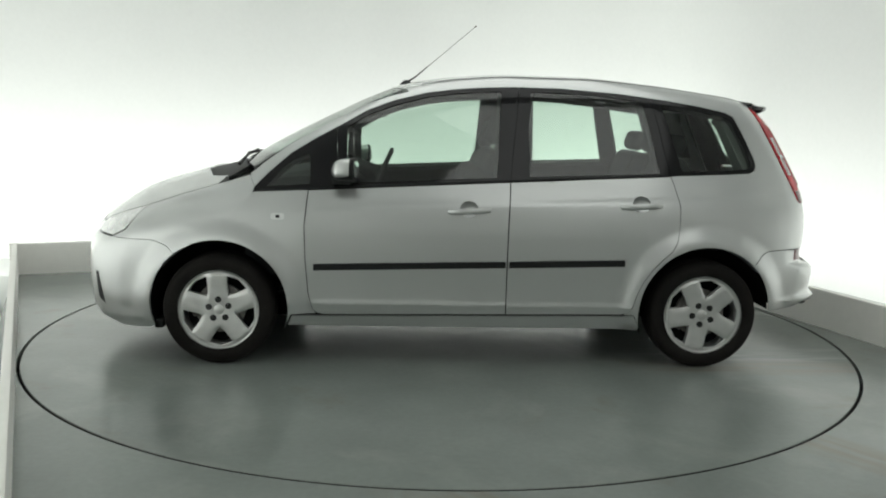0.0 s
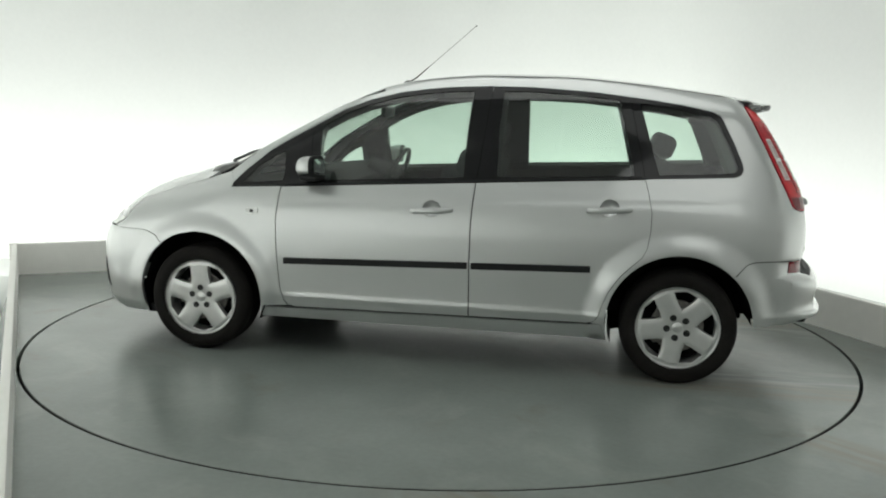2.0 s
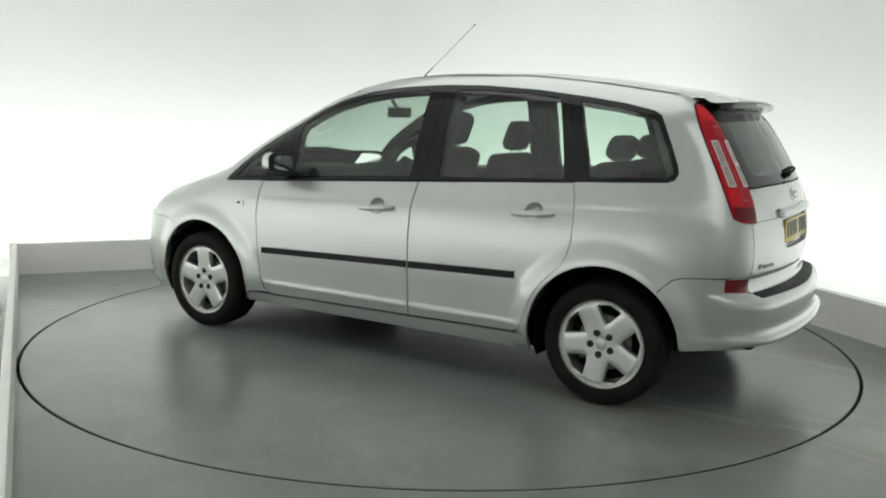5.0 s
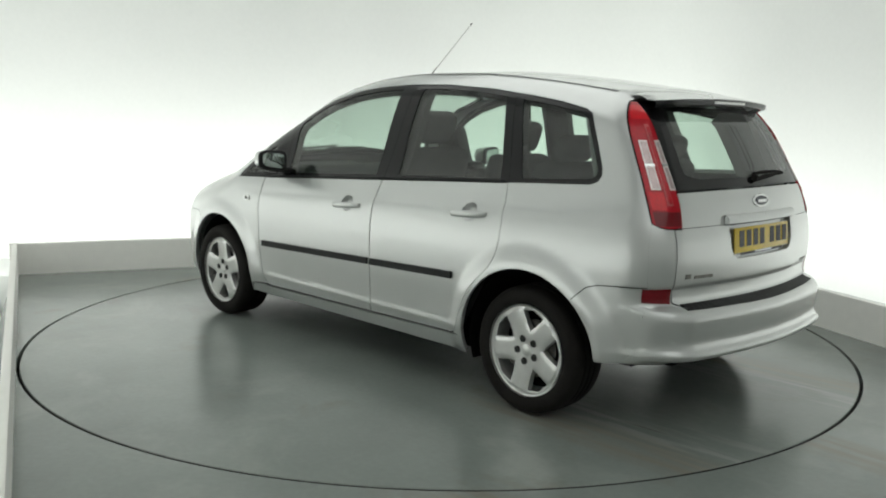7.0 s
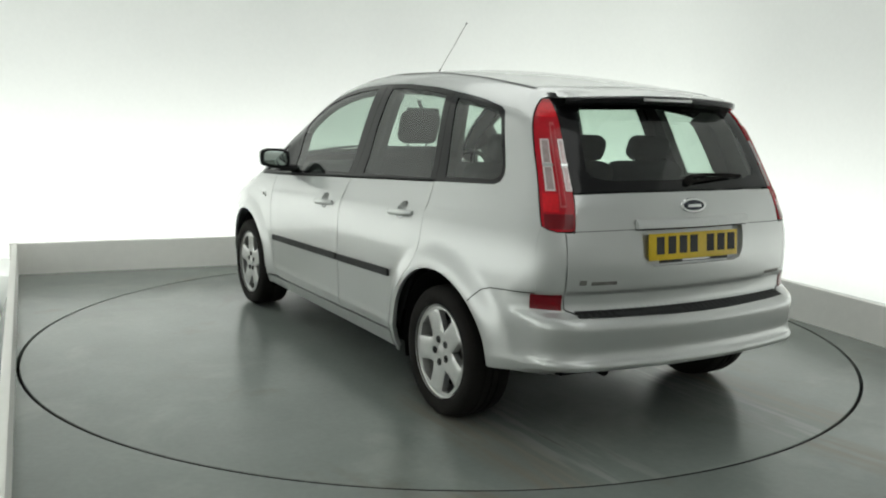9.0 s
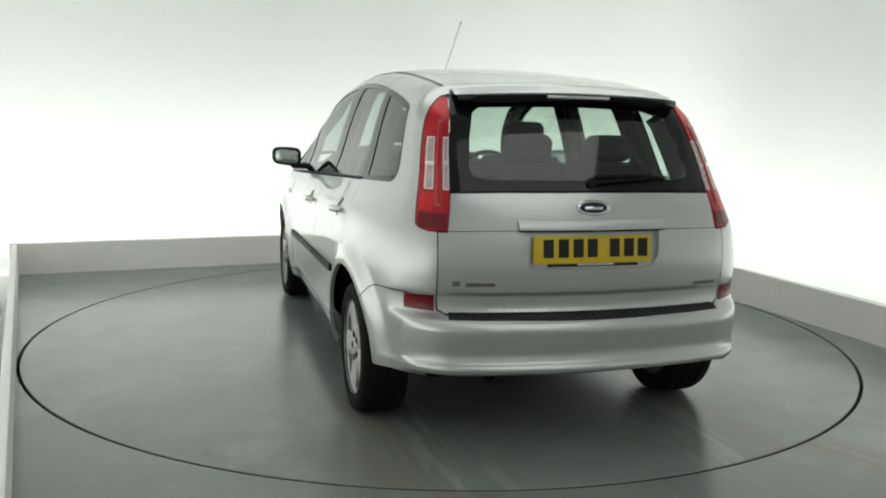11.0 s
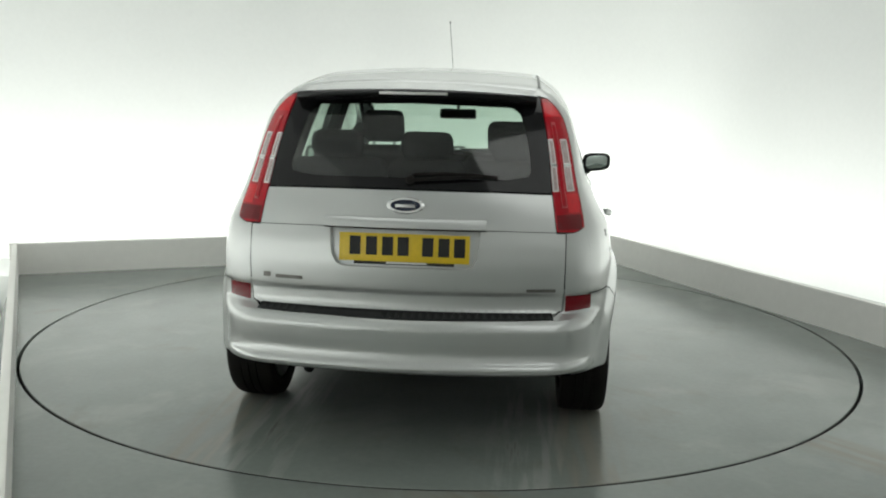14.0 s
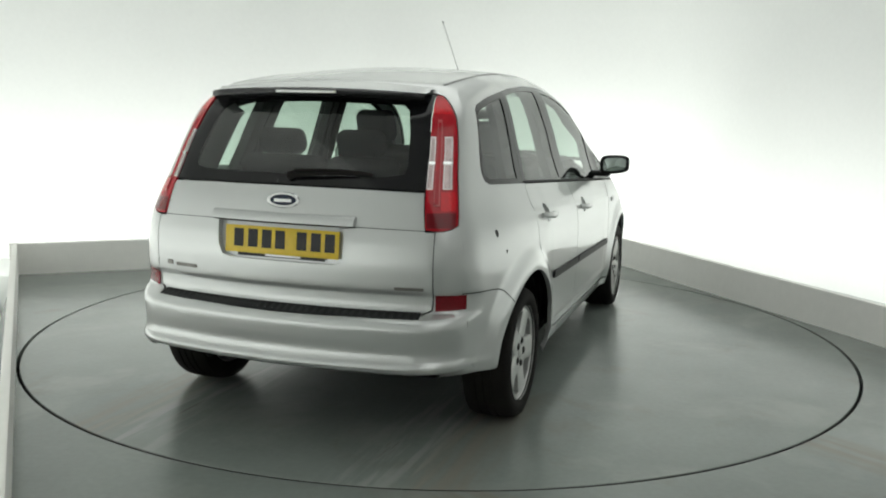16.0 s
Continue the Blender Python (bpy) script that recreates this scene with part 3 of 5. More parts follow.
def body_panels():
    # front wing
    wing = [(0.846, 0.9355), (0.86, 0.936), (1.136, 0.923), (1.128, 0.950), (1.165, 1.006)] + BONNET_EDGE[1:4] \
        + [(1.775, 0.765), (1.82, 0.70), (1.90, 0.660), (1.66, 0.655), (1.585, 0.628)] + arc(1.32, WHEEL_Z, ARCH_R, 52, 194) \
        + [(0.935, 0.264), (0.800, 0.268), (0.825, 0.300), (0.845, 0.385), (0.860, 0.569), (0.865, 0.75)]
    both("front_wing", wing, SILVER, car, gap=SHUT * 0.6, rim=0.02, step=0.021)
    # sill between the wheels
    sill = [(0.955, 0.207), (0.930, 0.260), (0.763, 0.257), (-0.226, 0.270), (-0.855, 0.278), (-0.925, 0.290), (-0.958, 0.222), (-0.96, SILL_Z), (0.95, SILL_Z - 0.004)]
    both("sill", sill, SILVER, car, gap=0.0025, rim=0.012)
    # quarter panel with the rear arch
    q = [(-1.118, 1.0415), (-1.140, 0.97), (-1.160, 0.874), (-1.158, 0.78), (-1.146, 0.70), (-1.118, 0.645), (-1.075, 0.607), (-1.020, 0.55),
         (-0.968, 0.475), (-0.935, 0.40), (-0.918, 0.335), (-0.895, 0.301), (-0.872, 0.2885), (-0.900, 0.2885), (-0.925, 0.290), (-0.958, 0.222)] + arc(-1.32, WHEEL_Z, ARCH_R + 0.004, -12, 134) \
        + [(-1.640, 0.632), (-1.680, 0.645), (-1.76, 0.650), (-1.874, 0.650), (-1.874, 0.76)] + LAMP_EDGE[::-1] + RAIL[1:3] \
        + [(-1.30, 1.424), (-1.445, 1.393), (-1.485, 1.372), (-1.505, 1.335), (-1.555, 1.235), (-1.598, 1.140), (-1.606, 1.105),
           (-1.596, 1.078), (-1.565, 1.063), (-1.40, 1.055)]
    both("rear_quarter_panel", q, SILVER, car, gap=0.0, rim=0.02, step=0.019)
    # roof rail over the windows down to the foot of the windscreen pillar
    rail = RAIL[2:] + [(1.128, 0.950)] + DLO[2:16]
    both("roof_side_rail", rail, SILVER, car, gap=0.0, rim=0.02)


def strip_of(points, width):
    """A band of that width along a line."""
    p = np.array(points, float)
    t = np.gradient(p, axis=0)
    t /= np.linalg.norm(t, axis=1)[:, None]
    n = np.stack([-t[:, 1], t[:, 0]], -1) * width / 2
    return [tuple(v) for v in p + n] + [tuple(v) for v in (p - n)[::-1]]


def gap_shades():
    """Black strips added behind the gaps between the panels, to darken them as shade."""
    lines = [[(0.846, 0.93), (0.865, 0.75), (0.860, 0.569), (0.845, 0.385), (0.825, 0.300), (0.800, 0.268), (0.763, 0.260)],
             [(0.763, 0.260), (0.3, 0.266), (-0.226, 0.273), (-0.855, 0.281)],
             [(-0.237, 0.99), (-0.232, 0.90), (-0.226, 0.769), (-0.224, 0.555), (-0.226, 0.276)],
             [(-1.118, 1.04), (-1.140, 0.97), (-1.160, 0.874), (-1.158, 0.78), (-1.146, 0.70), (-1.118, 0.645), (-1.075, 0.607), (-1.020, 0.55),
              (-0.968, 0.475), (-0.935, 0.40), (-0.918, 0.335), (-0.895, 0.300), (-0.855, 0.284)],
             [(-1.578, 0.566), (-1.640, 0.632), (-1.680, 0.645), (-1.76, 0.650), (-1.874, 0.650)]]
    for ln in lines:
        both("gap_shade", strip_of(ln, 0.022), UNDER, car, level=-0.012, rim=0, step=0.03)


def doors():
    made = []
    for s in ("left", "right"):
        sg = 1 if s == "left" else -1
        for nm, poly in (("front_door", DOOR_F), ("rear_door", DOOR_R)):
            hx, hz = (-0.012, 0.846) if nm == "front_door" else (-0.945, 0.888)
            cup = [(hx + 0.050 * math.cos(t), hz + 0.004 + 0.044 * math.sin(t)) for t in np.linspace(0, 2 * math.pi, 25)[:-1]]
            d = skin(nm, poly, s, SILVER, car, gap=SHUT, holes=[cup], rim=0.02, dz=0.012)
            made.append((s, nm, d))
            front = nm == "front_door"
            # protective moulding
            x0, x1, z0, z1 = (0.815, -0.214, 0.527, 0.556) if front else (-0.236, -0.862, 0.556, 0.574)
            strip = [(x0, z0 - 0.017), (x0, z0 + 0.017), (x1, z1 + 0.017), (x1, z1 - 0.017)]
            skin("moulding", strip, s, TRIM, d, level=0.013, rim=0.016, step=0.03, label="black rubbing strip along the door")
            # handle: a bar over a scooped cup
            hx, hz = (-0.012, 0.846) if front else (-0.945, 0.888)
            cup = [(hx + 0.050 * math.cos(t), hz + 0.004 + 0.044 * math.sin(t)) for t in np.linspace(0, 2 * math.pi, 25)[:-1]]
            skin("handle_cup", cup, s, SILVER, d, level=0.0, rim=0, step=0.006, dent=(hx, hz + 0.004, 0.050, 0.044, 0.034), label="scooped finger recess")
            bar(s, hx, hz, d)
    return made


def bar(s, hx, hz, parent):
    """A door handle: a bowed grip with rounded ends, standing off the door."""
    sg = 1 if s == "left" else -1
    xs = np.linspace(0.115, -0.115, 15)
    bm = bmesh.new()
    rings = []
    for x in xs:
        t = x / 0.115
        z = hz - 0.018 * t * 0 + (-x) * 0.055 - 0.004
        y = lift(np.array([(hx + x, z)]), s)[0][1]
        out = 0.004 + 0.030 * (1 - abs(t) ** 4)
        hgt = 0.0165 * (1 - 0.35 * abs(t) ** 3)
        ring = []
        for k in range(10):
            a = 2 * math.pi * k / 10
            ring.append(bm.verts.new((hx + x, y + sg * (out + 0.008 * math.cos(a)), z + hgt * math.sin(a))))
        rings.append(ring)
    for p, q in zip(rings, rings[1:]):
        for k in range(10):
            bm.faces.new((p[k], p[(k + 1) % 10], q[(k + 1) % 10], q[k]))
    bm.faces.new(rings[0])
    bm.faces.new(rings[-1])
    part("handle", bm, SILVER, parent, "silver painted pull handle")



TRI = [(1.072, 0.950), (0.99, 1.048), (0.93, 1.092), (0.86, 1.125), (0.845, 1.12), (0.838, 0.967)]
GLASS_F = [(0.640, 0.975), (0.650, 1.27), (0.54, 1.337), (0.40, 1.392), (0.217, 1.440), (0.06, 1.463), (-0.06, 1.472), (-0.190, 1.478), (-0.176, 1.26), (-0.165, 1.018)]
GLASS_R = [(-0.345, 1.025), (-0.338, 1.263), (-0.355, 1.480), (-0.52, 1.480), (-0.75, 1.468), (-0.965, 1.445), (-1.010, 1.282), (-1.062, 1.055)]
GLASS_Q = [(-1.185, 1.066), (-1.130, 1.250), (-1.075, 1.430), (-1.26, 1.405), (-1.435, 1.370), (-1.470, 1.345), (-1.535, 1.220), (-1.575, 1.130),
           (-1.578, 1.105), (-1.555, 1.086)]


def windows():
    # blackened areas between the panes, split at the doors
    cut_a = [(0.690, 0.9455), (0.705, 1.268)]
    cut_b = [(-0.237, 0.9955), (-0.290, 1.507)]
    cut_c = [(-1.118, 1.0425), (-1.020, 1.4615)]
    frames = [
        ("window_pillar_front", [(1.136, 0.923), (1.128, 0.950), (1.06, 1.025), (0.946, 1.127), (0.825, 1.203), cut_a[1], cut_a[0], (0.86, 0.936)], [TRI]),
        ("front_door_frame", [cut_a[0], cut_a[1], (0.673, 1.288), (0.55, 1.360), (0.40, 1.419), (0.217, 1.466), (0.08, 1.485), (-0.06, 1.498),
                              (-0.27, 1.507), cut_b[1], cut_b[0], (0.394, 0.962)], [GLASS_F]),
        ("rear_door_frame", [cut_b[0], cut_b[1], (-0.52, 1.505), (-0.84, 1.484), cut_c[1], cut_c[0], (-0.677, 1.020)], [GLASS_R]),
        ("quarter_frame", [cut_c[0], cut_c[1], (-1.12, 1.451), (-1.30, 1.424), (-1.445, 1.393), (-1.485, 1.372), (-1.505, 1.335), (-1.555, 1.235),
                           (-1.598, 1.140), (-1.606, 1.105), (-1.596, 1.078), (-1.565, 1.063), (-1.40, 1.055), (-1.144, 1.043)], [GLASS_Q]),
    ]
    for s in ("left", "right"):
        for nm, poly, holes in frames:
            own = DOORS.get((s, nm[:-6]), car)
            skin("window_frame" if own is not car else nm, poly, s, GLOSS, own, level=-0.004, gap=0.0012, holes=holes, rim=0.05, step=0.03, label="black window frame" if own is not car else "")
        for nm, poly in (("quarterlight", TRI), ("front_door_glass", GLASS_F), ("rear_door_glass", GLASS_R), ("quarter_glass", GLASS_Q)):
            own = DOORS.get((s, nm[:-6]), car)
            skin("window_glass" if own is not car else nm, poly, s, GLASS, own, level=-0.008, gap=-0.002, rim=0, step=0.05, label="green-tinted window glass" if own is not car else "")
    # thin belt strip
    belt = [(1.10, 0.9265), (0.86, 0.9385), (0.394, 0.965), (-0.235, 0.999), (-0.677, 1.023), (-1.10, 1.0445), (-1.10, 1.0525), (-0.677, 1.031),
            (-0.235, 1.007), (0.394, 0.973), (0.86, 0.9465), (1.10, 0.9345)]
    both("belt_strip", belt, TRIM, car, level=0.003, rim=0.006, step=0.04)


def seam_line(points, n_step=0.03):
    d = []
    for a, b in zip(points, points[1:]):
        k = max(1, int(math.dist(a, b) / n_step))
        d += [(a[0] + (b[0] - a[0]) * i / k, a[1] + (b[1] - a[1]) * i / k) for i in range(k)]
    d.append(points[-1])
    return lift(np.array(d), "left")


def rear_end():
    edge = seam_line(LAMP_EDGE)                                   # lamp's outer edge, top to bottom
    low = seam_line([(-1.860, 0.918), (-1.874, 0.76), (-1.874, 0.650)])
    bump = seam_line([(-1.874, 0.650), (-1.875, 0.55), (-1.875, 0.45), (-1.862, 0.40), (-1.838, 0.365), (-1.81, 0.335), (-1.80, 0.318)])
    e = [(p[1], p[2]) for p in edge]
    lo = [(p[1], p[2]) for p in low]
    bu = [(p[1], p[2]) for p in bump]
    inner = [(0.520, 1.428), (0.545, 1.30), (0.562, 1.20), (0.577, 1.06), (0.596, 0.915), (0.600, 0.901)]
    mir = lambda pts: [(-a, b) for a, b in pts]
    # tailgate
    half = [(0.0, 1.052), (0.35, 1.050), (0.577, 1.045), (0.596, 0.915), (0.600, 0.896), (0.636, 0.896), (0.638, 0.80), (0.638, 0.66), (0.632, 0.585), (0.600, 0.570)]
    gate_poly = half + mir(half)[::-1][:-1]
    rec = [(0.300, 0.903), (0.292, 0.80), (0.272, 0.760), (0.235, 0.748)]
    recess = rec + mir(rec)[::-1]
    gate = skin("tailgate", gate_poly, "rear", SILVER, car, gap=SHUT * 0.7, holes=[recess], rim=0.027, dz=0.014)
    skin("plate_recess", recess, "rear", SILVER, gate, level=-0.026, rim=0)
    glass = [(0.0, 1.056), (0.35, 1.054), (0.574, 1.049), (0.560, 1.20), (0.543, 1.30), (0.516, 1.432)]
    pane = glass + mir(glass)[::-1][:-1]
    # the glass's printed black border, with the clear field in it
    clear = [(0.0, 1.098), (0.40, 1.098), (0.478, 1.112), (0.490, 1.14), (0.470, 1.26), (0.440, 1.365), (0.405, 1.392), (0.0, 1.402)]
    field = clear + mir(clear)[::-1][1:-1]
    g = skin("rear_window", pane, "rear", GLOSS, car, level=-0.002, gap=0.001, holes=[field], rim=0.012, label="blackened border of the rear window")
    skin("pane", field, "rear", REARGLASS, g, level=-0.0025, rim=0, step=0.05, label="tinted rear window glass")
    # plate, without its characters: plain bars
    plate(gate)
    gate_trim(gate)
    for sg in (1, -1):
        sd = (lambda pts: pts) if sg == 1 else mir
        lamp_poly = e + [(0.690, 0.905), (0.665, 0.898)] + inner[::-1]
        lamp = skin("tail_lamp", sd(lamp_poly), "rear", RED, car, level=0.004, gap=0.002, rim=0.009, step=0.02, label="tall red rear lamp with clear columns")
        columns(lamp, sd)
        skin("lamp_housing", sd(lamp_poly), "rear", UNDER, lamp, level=-0.007, gap=0.001, rim=0.03, step=0.03)
        strip = [(0.638, 0.896), (0.665, 0.896), (0.690, 0.903)] + lo + [(0.640, 0.650)]
        skin("corner_panel", sd(strip), "rear", SILVER, car, gap=0.0, rim=0.0, step=0.02)
        refl = [(0.644, 0.646), (0.752, 0.646), (0.752, 0.586), (0.644, 0.580)]
        skin("reflector", sd(refl), "rear", DARKRED, car, level=0.004, gap=0.001, rim=0.012, step=0.02, label="dark red bumper reflector")
    # bumper across the back, and its ends along the sides
    half_b = [(0.0, 0.566), (0.602, 0.566), (0.636, 0.583), (0.640, 0.648)] + bu + [(0.60, 0.316), (0.40, 0.312), (0.0, 0.312)]
    bump_poly = half_b + mir(half_b)[::-1][1:-1]
    b = skin("rear_bumper", bump_poly, "rear", SILVER, car, gap=0.0, rim=0.03, dz=0.011, step=0.03)
    end = [(-1.640, 0.632), (-1.680, 0.645), (-1.76, 0.650), (-1.874, 0.650), (-1.875, 0.55), (-1.875, 0.45), (-1.862, 0.40), (-1.838, 0.365), (-1.81, 0.335), (-1.80, 0.318),
           (-1.75, 0.315), (-1.70, 0.312)] + arc(-1.32, WHEEL_Z, ARCH_R + 0.004, 177, 134)
    for s in ("left", "right"):
        skin("bumper_end", end, s, SILVER, b, gap=0.0, rim=0.0, dz=0.012, step=0.019)
    both("bumper_joint", strip_of([(-1.585, 0.574), (-1.640, 0.632), (-1.680, 0.645), (-1.76, 0.650), (-1.874, 0.650)], 0.0045), UNDER, b, level=0.0007, rim=0, step=0.02)
    # shading between tailgate and bumper, put on as a black band
    shade_band = [(0.0, 0.577), (0.592, 0.577), (0.598, 0.560), (0.0, 0.554)]
    skin("bumper_shade", shade_band + mir(shade_band)[::-1], "rear", TRIM, b, level=0.0035, rim=0.008, dz=0.005, label="black band painted as the shade between tailgate and bumper")
    return gate


def columns(lamp, sd):
    """Clear reversing and indicator columns with a red rib between them."""
    def lane(t0, t1, z0, z1):
        pts = []
        zs = np.linspace(z0, z1, 9)
        zi = np.array([0.901, 0.915, 1.06, 1.20, 1.30, 1.428])
        yi = np.array([0.602, 0.598, 0.577, 0.562, 0.545, 0.520])
        ed = seam_line(LAMP_EDGE)[::-1]
        for t, seq in ((t0, zs), (t1, zs[::-1])):
            for z in seq:
                a, b = np.interp(z, zi, yi), np.interp(z, ed[:, 2], ed[:, 1])
                pts.append((a + (b - a) * t, z))
        return pts
    for t0, t1 in ((0.02, 0.24), (0.55, 0.84)):
        for z0, z1 in ((1.057, 1.156), (1.162, 1.262)):
            skin("clear_lens", sd(lane(t0, t1, z0, z1)), "rear", CLEAR, lamp, level=0.0062, rim=0.006, step=0.015, label="clear ribbed lens")
            skin("lens_core", sd(lane(t0 + 0.045, t1 - 0.045, z0 + 0.006, z1 - 0.006)), "rear", LENSGREY, lamp, level=0.0075, rim=0.002, step=0.012, label="silvery ribbed lens centre")
    skin("rib_outline", sd(lane(0.29, 0.48, 0.995, 1.330)), "rear", PINK, lamp, level=0.0085, rim=0.006, step=0.015, label="pale outline of the centre rib")
    skin("centre_rib", sd(lane(0.325, 0.445, 1.002, 1.318)), "rear", RED, lamp, level=0.0115, rim=0.006, step=0.015, label="raised red centre rib")
    for t0, t1 in ((0.02, 0.26), (0.53, 0.86)):
        skin("lens_bar", sd(lane(t0, t1, 1.1545, 1.1645)), "rear", CHROME, lamp, level=0.0085, rim=0.003, step=0.012, label="bright bar between the clear lenses")
    skin("upper_lens", sd(lane(0.06, 0.90, 1.352, 1.412)), "rear", BRIGHTRED, lamp, level=0.0052, rim=0.002, step=0.015, label="bright red upper lens")
    skin("stop_lens", sd(lane(0.50, 0.93, 0.975, 1.048)), "rear", BRIGHTRED, lamp, level=0.0052, rim=0.002, step=0.015, label="bright red lens beside the rib")
    skin("lower_lens", sd(lane(0.05, 0.93, 0.910, 0.968)), "rear", DARKRED, lamp, level=0.0055, rim=0.004, step=0.02, label="dark red lower lens")


def plate(gate):
    x = lift(np.array([(0.0, 0.82)]), "rear", -0.026)[0][0]
    tilt = Matrix.Rotation(radians(5), 4, "Y")
    bm = box_bm(0.004, 0.520, 0.112, (0, 0, 0), 0.001)
    bmesh.ops.transform(bm, matrix=Matrix.Translation((x - 0.006, 0, 0.826)) @ tilt, verts=bm.verts)
    p = part("number_plate", bm, YELLOW, car, "yellow rear registration plate")
    # seven upright bars where characters stand
    for y in (0.196, 0.130, 0.066, 0.004, -0.094, -0.158, -0.220):
        bm = box_bm(0.003, 0.044, 0.074, (0, 0, 0), 0.0)
        bmesh.ops.transform(bm, matrix=Matrix.Translation((x - 0.0075, y, 0.832)) @ tilt, verts=bm.verts)
        part("bar", bm, INK, p)
    bm = box_bm(0.003, 0.40, 0.016, (0, 0, 0))
    bmesh.ops.transform(bm, matrix=Matrix.Translation((x - 0.0105, 0, 0.766)) @ tilt, verts=bm.verts)
    part("plate_footer", bm, INK, p)
    bm = box_bm(0.002, 0.16, 0.007, (0, 0, 0))
    bmesh.ops.transform(bm, matrix=Matrix.Translation((x - 0.0125, -0.01, 0.766)) @ tilt, verts=bm.verts)
    part("bar", bm, ALLOY, p)


def gate_trim(gate):
    # bright handle strip over the plate
    bm = bmesh.new()
    ys = np.linspace(-0.322, 0.322, 25)
    prof = [(0.0, 0.903), (-0.012, 0.903), (-0.026, 0.908), (-0.024, 0.926), (-0.012, 0.940), (0.0, 0.944)]
    rings = []
    for y in ys:
        xb = lift(np.array([(y, 0.92)]), "rear")[0][0]
        rings.append([bm.verts.new((xb + a, y, z)) for a, z in prof])
    for p, q in zip(rings, rings[1:]):
        for k in range(len(prof) - 1):
            bm.faces.new((p[k], p[k + 1], q[k + 1], q[k]))
    bm.faces.new(rings[0])
    bm.faces.new(rings[-1])
    part("handle_strip", bm, SILVER, gate, "silver strip over the number plate")
    # shade under the strip, laid on as a thin black line
    ln = [(0.325, 0.9035), (-0.325, 0.9035), (-0.325, 0.8985), (0.325, 0.8985)]
    skin("strip_shade", ln, "rear", UNDER, gate, level=0.001, rim=0, step=0.04)
    # shade of a fine crease either side of the strip, drawn as dark lines
    for sg in (1, -1):
        ln = [(sg * 0.325, 0.9045), (sg * 0.632, 0.8995), (sg * 0.632, 0.897), (sg * 0.325, 0.902)]
        skin("crease_shade", ln, "rear", UNDER, gate, level=0.0006, rim=0, step=0.04)
    # oval badge
    x = lift(np.array([(0.0, 0.992)]), "rear")[0][0]
    tilt = Matrix.Rotation(radians(16), 4, "Y")
    for nm, ry, rz, d, mat in (("badge_ring", 0.075, 0.033, 0.006, CHROME), ("badge_field", 0.062, 0.0235, 0.008, BLUE)):
        bm = lathe_bm([(0.0001, -d), (0.93, -d), (1.0, -d * 0.5), (1.0, 0.01)], 40, "x")
        bmesh.ops.scale(bm, vec=(1, ry, rz), verts=bm.verts)
        bmesh.ops.transform(bm, matrix=Matrix.Translation((x, 0, 0.992)) @ tilt, verts=bm.verts)
        ob = part(nm, bm, mat, gate, "chrome-rimmed dark blue oval maker's badge" if nm == "badge_ring" else "")
    bm = box_bm(0.003, 0.078, 0.013, (0, 0, 0), 0.001)
    bmesh.ops.transform(bm, matrix=Matrix.Translation((x - 0.0095, 0, 0.992)) @ tilt, verts=bm.verts)
    part("badge_bar", bm, CHROME, gate)
    # small model badges: plain raised bars
    for y0, w, z, h in ((0.565, 0.030, 0.694, 0.020), (0.470, 0.115, 0.689, 0.014), (-0.545, 0.115, 0.668, 0.012)):
        pts = [(y0 + w / 2, z - h / 2), (y0 - w / 2, z - h / 2), (y0 - w / 2, z + h / 2), (y0 + w / 2, z + h / 2)]
        skin("badge_lettering", pts, "rear", STEEL, gate, level=0.003, rim=0.004, step=0.02, label="small chrome badge lettering as a bar")
    # wiper
    a, b = lift(np.array([(-0.02, 1.090), (-0.30, 1.108)]), "rear", 0.016)
    pv = lift(np.array([(-0.01, 1.086)]), "rear", 0.0)[0]
    w = part("wiper_arm", tube_bm([a + Vector((0, 0.02, 0)), (Vector(a) + Vector(b)) / 2 + Vector((-0.006, 0, 0.004)), b], 0.008, 8, 0.6), RUBBER, car, "black rear wiper arm")
    bm = lathe_bm([(0.0001, -0.022), (0.012, -0.021), (0.017, -0.014), (0.018, 0.004)], 20, "x")
    bmesh.ops.translate(bm, vec=Vector(pv) + Vector((0, 0, 0.006)), verts=bm.verts)
    part("wiper_pivot", bm, RUBBER, w)
    ends = lift(np.array([(-0.02, 1.112), (-0.14, 1.117), (-0.26, 1.115), (-0.36, 1.106)]), "rear", 0.008)
    part("wiper_blade", tube_bm(list(ends), 0.007, 8), RUBBER, w)


